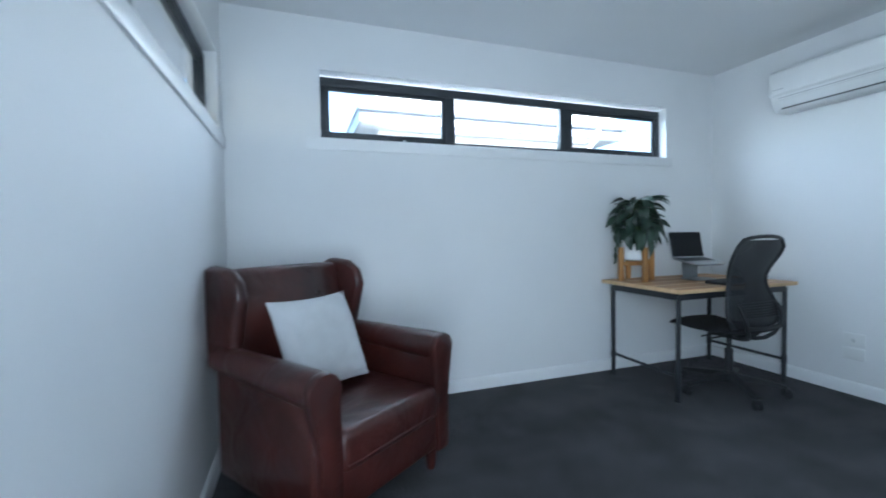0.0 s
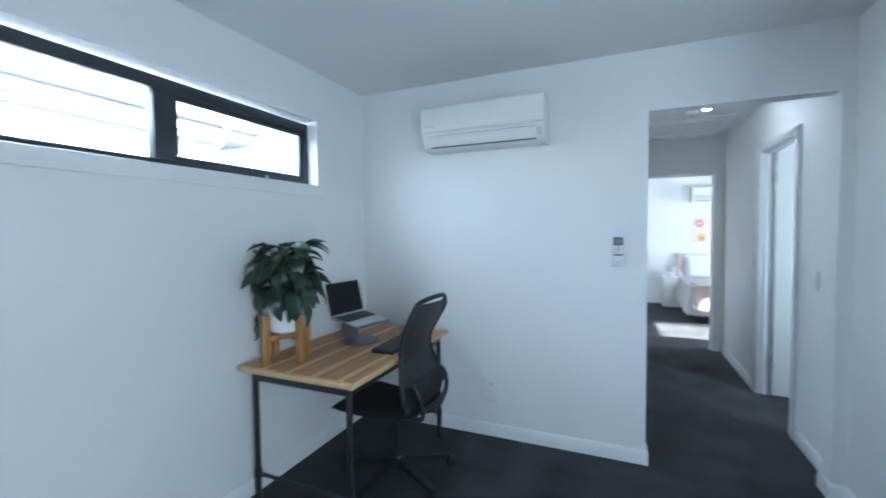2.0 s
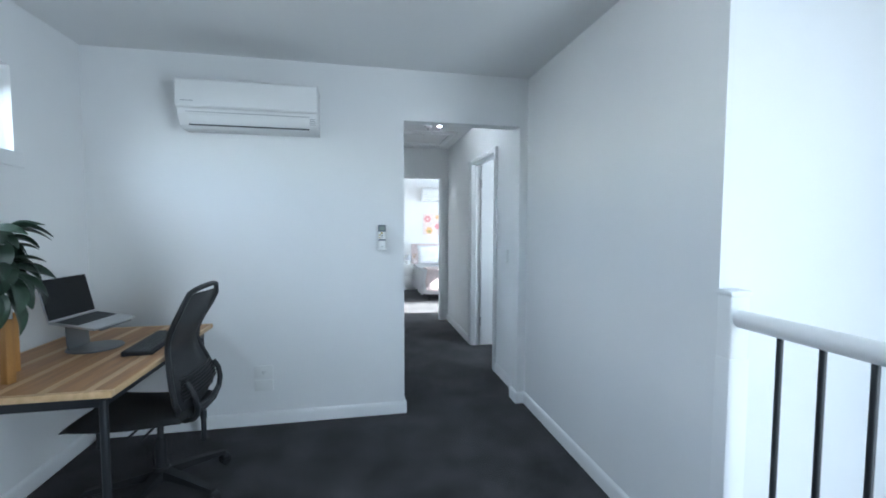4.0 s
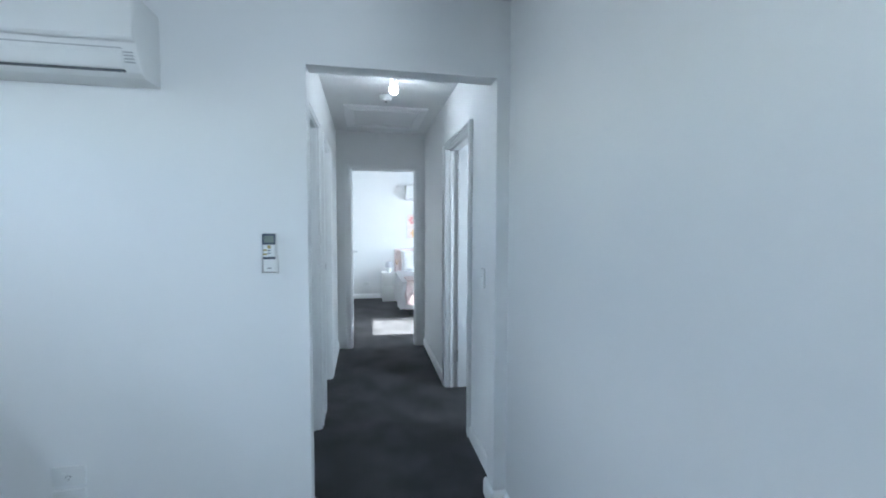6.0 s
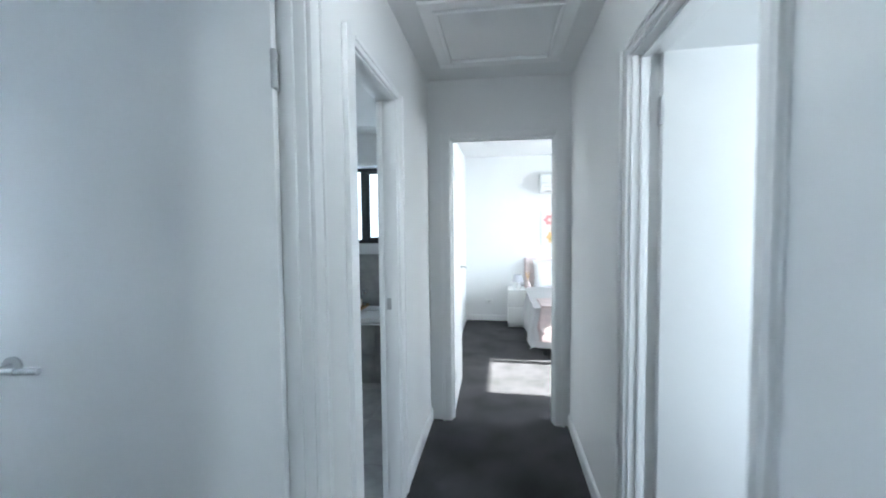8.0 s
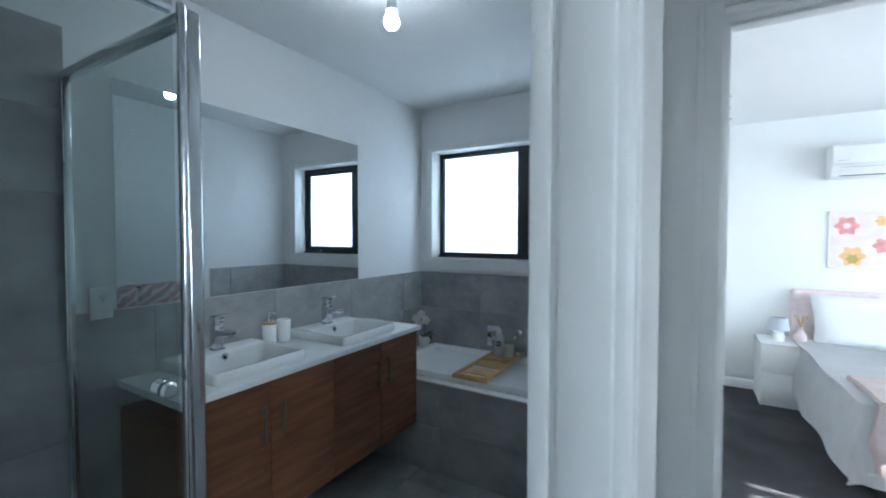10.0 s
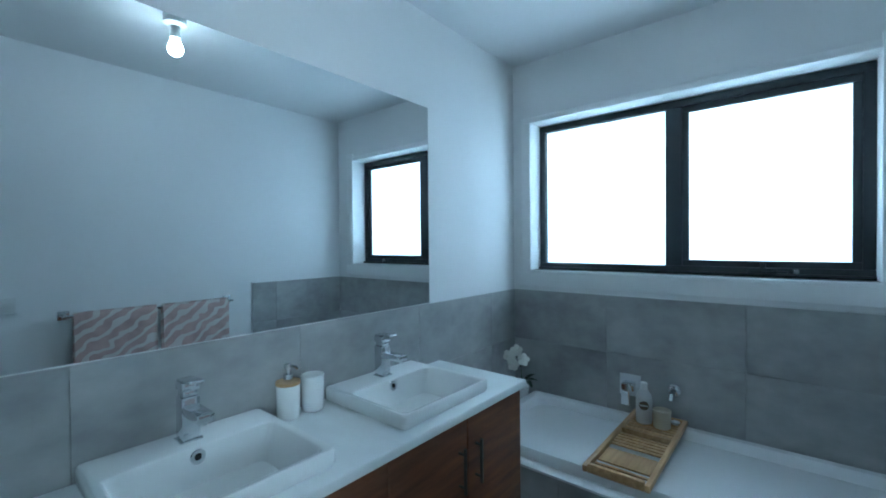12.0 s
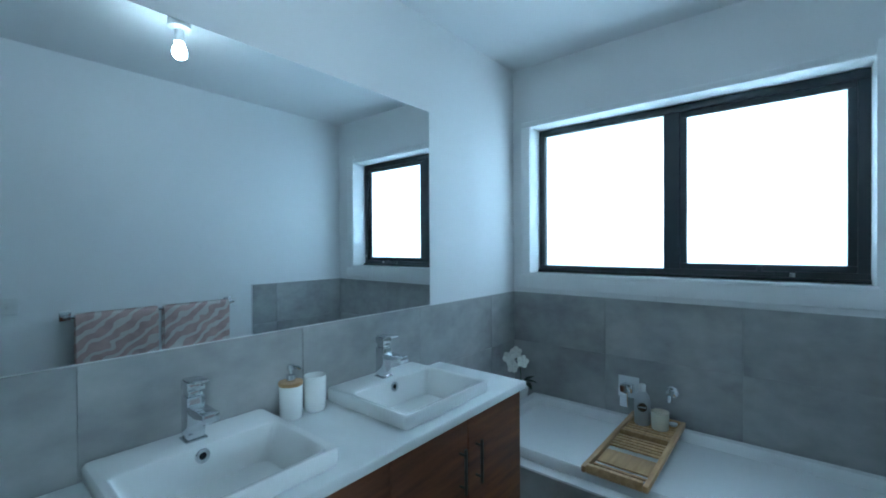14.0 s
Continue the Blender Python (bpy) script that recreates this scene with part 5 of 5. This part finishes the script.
for fx, fy, fz, fr in ((-0.012, -0.026, 0.262, 20), (-0.062, -0.024, 0.225, 50), (-0.030, -0.030, 0.182, 10), (0.026, -0.022, 0.218, 70)):
    fm = Matrix.Translation((fx, fy, fz + 0.012)) @ pose(0, 0, 0, 72, 0, 25 + fr * 0.5)
    fl = part("flower", moved(lathe([(0.0, 0.0), (0.005, 0.002), (0.003, 0.008), (0.0, 0.010)], 10), fm), PETAL, orc)
    for k in range(5):
        p_ = new("petal", PETALS)
        p_.parent = fl
        p_.matrix_basis = fm @ pose(0, 0, 0, 0, -12, 0) @ pose(0, 0, 0, 0, 0, 72 * k + fr)

# towel rail and towels
tr = thing("towel_rail", "square chrome towel rail on the bathroom wall", "towel rail")
for y in (5.815, 6.64):
    part("bracket", merge(box((BE - 0.008, y - 0.024, 1.045), (BE, y + 0.024, 1.093), 0.002), box((BE - 0.07, y - 0.009, 1.060), (BE - 0.006, y + 0.009, 1.078), 0.002)), CHROME, tr)
part("bar", box((BE - 0.076, 5.80, 1.060), (BE - 0.060, 6.655, 1.076), 0.002), CHROME, tr)


def towel(y0, y1, drop, seed):
    ob = thing("towel", "blush and white wavy-striped towel folded over the rail", "towel", None, "towels")
    g = random.Random(seed)
    ph = g.uniform(0, 6)
    prof = [(-0.092, 1.07 - drop), (-0.092, 1.05), (-0.085, 1.072), (-0.068, 1.082), (-0.051, 1.072), (-0.044, 1.05), (-0.042, 1.07 - drop * 0.8)]
    rows = []
    path = []
    for (xa, za), (xb, zb) in zip(prof, prof[1:]):
        n = 14 if abs(zb - za) > 0.1 else 2
        path += [(xa + (xb - xa) * k / n, za + (zb - za) * k / n) for k in range(n)]
    path.append(prof[-1])
    ny = 18
    bm = bmesh.new()
    lay = []
    for off in (0.0, 0.007):
        rows = []
        for q, (x, z) in enumerate(path):
            d = max(0.0, min(1.0, (1.05 - z) / 0.3))
            s = -1 if x < -0.068 else 1
            rows.append([bm.verts.new((BE + x + s * (-off) + s * -0.0 + (-1 if s < 0 else 0) * 0.010 * d * (0.5 + 0.5 * math.sin(ph + 9 * k / ny)), y0 + (y1 - y0) * k / ny + 0.004 * d * math.sin(ph + z * 17), z + (off if abs(x + 0.068) < 0.02 else 0))) for k in range(ny + 1)])
        for a, b in zip(rows, rows[1:]):
            for k in range(ny):
                bm.faces.new((a[k], a[k + 1], b[k + 1], b[k]))
        lay.append(rows)
    a, b = lay
    for q in range(len(path) - 1):
        for k in (0, ny):
            bm.faces.new((a[q][k], a[q + 1][k], b[q + 1][k], b[q][k]))
    for q in (0, len(path) - 1):
        for k in range(ny):
            bm.faces.new((a[q][k], a[q][k + 1], b[q][k + 1], b[q][k]))
    bmesh.ops.recalc_face_normals(bm, faces=bm.faces[:])
    part("cloth", bm, STRIPE, ob)
    return ob


STRIPE = mat("striped_towelling", (0.58, 0.42, 0.39), 0.95, var=0.1, scale=16, fine=420, bump=0.8, depth=0.003, sheen=0.2)
_nt = STRIPE.node_tree
_b = _nt.nodes["Principled BSDF"]
_wv = _nt.nodes.new("ShaderNodeTexWave")
_wv.wave_type, _wv.bands_direction = "BANDS", "DIAGONAL"
_wv.inputs["Scale"].default_value = 6.0
_wv.inputs["Distortion"].default_value = 5.0
_wv.inputs["Detail"].default_value = 1.0
_wv.inputs["Detail Scale"].default_value = 1.6
_tc = _nt.nodes.new("ShaderNodeTexCoord")
_mp = _nt.nodes.new("ShaderNodeMapping")
_mp.inputs["Scale"].default_value = (0.2, -1.05, 1.45)
_nt.links.new(_tc.outputs["Object"], _mp.inputs[0])
_nt.links.new(_mp.outputs[0], _wv.inputs["Vector"])
_rp = _nt.nodes.new("ShaderNodeValToRGB")
_rp.color_ramp.elements[0].position, _rp.color_ramp.elements[0].color = 0.66, (0, 0, 0, 1)
_rp.color_ramp.elements[1].position, _rp.color_ramp.elements[1].color = 0.74, (1, 1, 1, 1)
_nt.links.new(_wv.outputs["Fac"], _rp.inputs[0])
_mx = _nt.nodes.new("ShaderNodeMix")
_mx.data_type = "RGBA"
_src = _b.inputs["Base Color"].links[0].from_socket
_nt.links.new(_rp.outputs[0], _mx.inputs[0])
_nt.links.new(_src, _mx.inputs[6])
_mx.inputs[7].default_value = (0.72, 0.67, 0.63, 1)
_nt.links.new(_mx.outputs[2], _b.inputs["Base Color"])
towel(5.845, 6.215, 0.40, 3)
towel(6.243, 6.618, 0.40, 8)

# ------------------------------------------------------------ bathroom: shower enclosure
sc = thing("shower_screen", "glass shower enclosure with chrome posts and a door knob", "shower screen")
SX, SY = -1.845, 5.325
part("corner_post", merge(box((SX - 0.014, SY - 0.016, 0.04), (SX + 0.014, SY + 0.020, 2.0), 0.006, 3), rod((SX + 0.016, SY - 0.028, 0.04), (SX + 0.016, SY - 0.028, 2.0), 0.011, n=14)), CHROME, sc, "polished chrome corner post")
part("wall_channel", box((BX, SY - 0.012, 0.04), (BX + 0.026, SY + 0.014, 2.0), 0.003), CHROME, sc)
part("top_rail", box((BX + 0.026, SY - 0.014, 1.975), (SX - 0.014, SY + 0.016, 2.005), 0.004), CHROME, sc)
part("top_rail", box((SX - 0.015, 4.455, 1.975), (SX + 0.015, SY - 0.045, 2.005), 0.004), CHROME, sc)
part("bottom_rail", box((BX + 0.026, SY - 0.014, 0.04), (SX - 0.014, SY + 0.016, 0.07), 0.004), CHROME, sc)
part("bottom_rail", box((SX - 0.015, 4.455, 0.04), (SX + 0.015, SY - 0.045, 0.07), 0.004), CHROME, sc)
for g_ in (part("fixed_panel", box((BX + 0.022, SY - 0.003, 0.065), (SX - 0.012, SY + 0.003, 1.98)), SHOWER, sc, "clear greenish glass panel"),
           part("glass_door", box((SX - 0.003, 4.46, 0.065), (SX + 0.003, SY - 0.042, 1.98)), SHOWER, sc, "clear greenish glass door")):
    g_.visible_shadow = False
part("knob", moved(lathe([(0.0, 0.0), (0.016, 0.0), (0.017, 0.006), (0.013, 0.010), (0.017, 0.016), (0.013, 0.021), (0.017, 0.027), (0.013, 0.032), (0.018, 0.038), (0.0195, 0.055), (0.014, 0.062), (0.0, 0.063)], 24), pose(SX + 0.003, 5.235, 1.09, 0, 90, 0)), CHROME, sc, "ribbed chrome door knob")
tray = thing("shower_tray", "white shower base inside the glass enclosure", "shower base")
part("tray", box((BX + 0.011, 4.441, -0.008), (SX + 0.03, SY + 0.02, 0.04), 0.006), ACRYLIC, tray)

# ------------------------------------------------------------ bedroom
ns = thing("bedside_table", "white two-drawer bedside table beside the bed", "bedside table", pose(-0.215, 9.165, 0))
part("carcass", merge(box((0, 0.018, 0.0), (0.016, 0.40, 0.52), 0.001, 1), box((0.384, 0.018, 0.0), (0.40, 0.40, 0.52), 0.001, 1), box((0.016, 0.38, 0.0), (0.384, 0.40, 0.52)), box((0.016, 0.03, 0.0), (0.384, 0.38, 0.055))), WHITEP, ns)
part("top", box((-0.003, 0.0, 0.520), (0.403, 0.402, 0.540), 0.002), WHITEP, ns)
for z0, z1 in ((0.06, 0.285), (0.292, 0.515)):
    part("drawer", box((0.003, 0.0, z0), (0.397, 0.017, z1), 0.002), WHITEP, ns)
va = thing("vase", "blush pink vase with dried stems on the bedside table", "vase", pose(0.07, 9.33, 0.54))
part("body", lathe([(0.0, 0.0), (0.034, 0.0), (0.045, 0.03), (0.040, 0.07), (0.018, 0.10), (0.016, 0.125), (0.02, 0.135), (0.0, 0.133)], 24), PINK, va)
part("stems", merge(*[tube([(0, 0, 0.13), (0.02 * math.cos(k), 0.02 * math.sin(k), 0.19), (0.045 * math.cos(k), 0.045 * math.sin(k), 0.235)], 0.004, 5) for k in range(7)]), BAMBOO, va)
fr_ = thing("small_lamp", "small grey and white table lamp on the bedside table", "lamp", pose(-0.08, 9.34, 0.54))
part("base", lathe([(0.0, 0.0), (0.045, 0.0), (0.05, 0.03), (0.04, 0.075), (0.02, 0.09), (0.0, 0.09)], 24), CERAMIC, fr_)
part("shade", lathe([(0.075, 0.10), (0.085, 0.10), (0.06, 0.20), (0.055, 0.20)], 28, False), SOFFIT, fr_)
part("stem", rod((0, 0, 0.085), (0, 0, 0.16), 0.006), STEEL, fr_)
art = thing("wall_art", "framed blush print with red and orange flowers above the bed", "picture", pose(0.515, 9.6, 1.42, 0, 0, 180))
part("frame", merge(box((-0.23, 0, -0.25), (0.23, 0.02, -0.238), 0.002), box((-0.23, 0, 0.238), (0.23, 0.02, 0.25), 0.002), box((-0.23, 0, -0.238), (-0.218, 0.02, 0.238), 0.002), box((0.218, 0, -0.238), (0.23, 0.02, 0.238), 0.002)), WHITEP, art)
pr = part("print", box((-0.218, 0.0, -0.238), (0.218, 0.010, 0.238)), BLUSH, art, "blush paper print")
for x, z, r, k in ((0.11, 0.12, 0.085, REDP), (0.11, 0.12, 0.03, BLUSH), (0.07, -0.14, 0.09, ORANGE), (0.07, -0.165, 0.045, YELLOW), (-0.12, -0.05, 0.07, REDP), (-0.11, 0.16, 0.05, ORANGE)):
    part("painted_flower", moved(slab([(r * (0.86 + 0.14 * math.cos(6 * a)) * math.cos(a), r * (0.86 + 0.14 * math.cos(6 * a)) * math.sin(a)) for a in [2 * math.pi * q / 36 for q in range(36)]], 0.0100, 0.0112 + 0.0012 * (r < 0.05), "y"), Matrix.Translation((x, 0, z))), k, pr)

bed = thing("bed", "made bed with white quilt and pink throw against the wall", "bed", pose(0.035, 7.72, 0))
part("base", box((0.08, 0.12, 0.06), (1.48, 1.78, 0.26), 0.02), mat("bed_base_grey", (0.05, 0.05, 0.055), 0.9, var=0.1), bed, "dark bed base")
for x, y in ((0.14, 0.2), (1.42, 0.2), (0.14, 1.7), (1.42, 1.7)):
    part("leg", rod((x, y, 0), (x, y, 0.07), 0.025), BLACK, bed)
part("mattress", box((0.06, 0.08, 0.26), (1.5, 1.80, 0.50), 0.05, 4), BEDLINEN, bed)


def drape(name, x0, x1, y0, y1, top, skirt, amp, material, label):
    """A quilt over the bed with soft falling edges."""
    n, m_ = 44, 44
    bm = bmesh.new()
    g = []
    for i in range(n + 1):
        row = []
        for j in range(m_ + 1):
            u, v = i / n, j / m_
            x, y = x0 - skirt + (x1 - x0 + 2 * skirt) * u, y0 - skirt + (y1 - y0 + skirt) * v
            ox = max(0, x0 - x, x - x1)
            oy = max(0, y0 - y)
            o = math.hypot(ox, oy)
            fall = min(max(0, o - 0.03), skirt - 0.03)
            px = min(max(x, x0), x1) + (x - min(max(x, x0), x1)) * (0.14 if o > 0.03 else 1) * 1.0
            py = max(y, y0) + (y - max(y, y0)) * (0.14 if o > 0.03 else 1)
            w = amp * math.sin(9 * x + 2 * y) * math.sin(7 * y - x)
            wob = 0.012 * min(1, fall * 4) * math.sin(9 * (x + y))
            row.append(bm.verts.new((px + (wob if ox > 0 else 0), py + (wob if oy > 0 else 0), top + w - fall * 0.97)))
        g.append(row)
    for i in range(n):
        for j in range(m_):
            bm.faces.new((g[i][j], g[i + 1][j], g[i + 1][j + 1], g[i][j + 1]))
    bmesh.ops.solidify(bm, geom=bm.faces[:], thickness=0.015)
    bmesh.ops.recalc_face_normals(bm, faces=bm.faces[:])
    return part(name, bm, material, bed, label)


drape("quilt", 0.02, 1.52, 0.06, 1.55, 0.56, 0.47, 0.012, BEDLINEN, "soft white quilt")
drape("throw", 0.08, 1.53, 0.035, 0.55, 0.585, 0.42, 0.010, PINK, "pale pink cotton throw")
part("headboard", box((0.0, 1.80, 0.0), (1.56, 1.88, 0.98), 0.03, 3), PINK, bed, "pale pink upholstered headboard")
for x in (0.12, 0.82):
    pl = thing("pillow", "white pillow standing against the headboard", "pillow", pose(0.035 + x + 0.3, 7.72 + 1.66, 0.74, 68, 0, 0), "bed pillows")
    part("cover", moved(cushion(0.46, 0.15), Matrix.Diagonal((1.35, 1, 1, 1))), BEDLINEN if x < 0.5 else PINK, pl)


# ------------------------------------------------------------ bathroom tiles
def tile_run(parent, along, face, out, u0, u1, z0, z1, ustart, zstart, tw=0.572, th=0.287, gap=0.003):
    """Single tiles on a wall face, set out from ustart and zstart downward."""
    part("grout", box((face, u0, z0), (face + out * 0.004, u1, z1)) if along == "y" and out > 0 else
         box((face - 0.004, u0, z0), (face, u1, z1)) if along == "y" else
         box((u0, face, z0), (u1, face + 0.004, z1)) if out > 0 else box((u0, face - 0.004, z0), (u1, face, z1)), GROUT, parent)
    k0 = math.floor((u0 - ustart) / tw) - 1
    k1 = math.ceil((u1 - ustart) / tw) + 1
    rows = math.ceil((zstart - z0) / th) + 1
    for r in range(rows):
        zt, zb = min(z1, zstart - r * th), max(z0, zstart - (r + 1) * th + gap)
        for k in range(k0, k1):
            a, b = max(u0, ustart + k * tw), min(u1, ustart + (k + 1) * tw - gap)
            if b - a < 0.01 or zt - zb < 0.01:
                continue
            lo, hi = (face, face + out * 0.009) if out > 0 else (face + out * 0.009, face)
            part("tile", box((lo, a, zb), (hi, b, zt)) if along == "y" else box((a, lo, zb), (b, hi, zt)), TILE, parent)


tile_run(wall_bw, "y", BX, 1, SY + 0.0, BY - 0.0095, -0.004, 1.163, 5.597 - 0.572, 1.163)
tile_run(wall_bw, "y", BX, 1, 4.4395, SY, -0.004, 2.16, 4.453, 2.16)
tile_run(wall_bs, "x", 4.43, 1, BX, SX + 0.03, -0.004, 2.16, BX, 2.16)
tile_run(wall_bn, "x", BY, -1, BX, BE, -0.004, 1.163, -2.105 - 0.572, 1.163)
wall_tiles_e = setting("wall_tiles_east", box((BE - 0.003, 6.813, -0.004), (BE, BY - 0.0095, 1.163)), GROUT, "grey tiles on the wall at the end of the bath", "wall")
tile_run(wall_tiles_e, "y", BE - 0.001, -1, 6.815, BY - 0.0095, -0.004, 1.163, BY - 0.572, 1.163)
setting("trim_tile_edge", merge(box((BX + 0.009, 6.812, 1.163), (BX + 0.010, BY - 0.01, 1.1665)), box((BX + 0.01, BY - 0.011, 1.163), (BE - 0.01, BY, 1.1665)), box((BE - 0.011, 6.808, 0.0), (BE, 6.812, 1.1665)), box((BE - 0.011, 6.812, 1.163), (BE, BY - 0.011, 1.1665))), WHITEP, "thin white tile edging strip", "trim")
for i in range(6):
    for j in range(4):
        y0, x0 = 4.44 + i * 0.573, BX + 0.011 + j * 0.44
        y1, x1 = min(y0 + 0.570, 6.873), min(x0 + 0.437, HW - 0.097)
        if y1 - y0 < 0.05 or x1 - x0 < 0.02:
            continue
        if y0 < SY + 0.02 and x0 < SX + 0.03:
            if y1 > SY + 0.022 and x1 < SX + 0.03:
                y0 = SY + 0.022
            elif x1 > SX + 0.033:
                x0 = SX + 0.033
            else:
                continue
        part("tile", box((x0, y0, -0.008), (x1, y1, 0.0)), TILE, floor_bath)
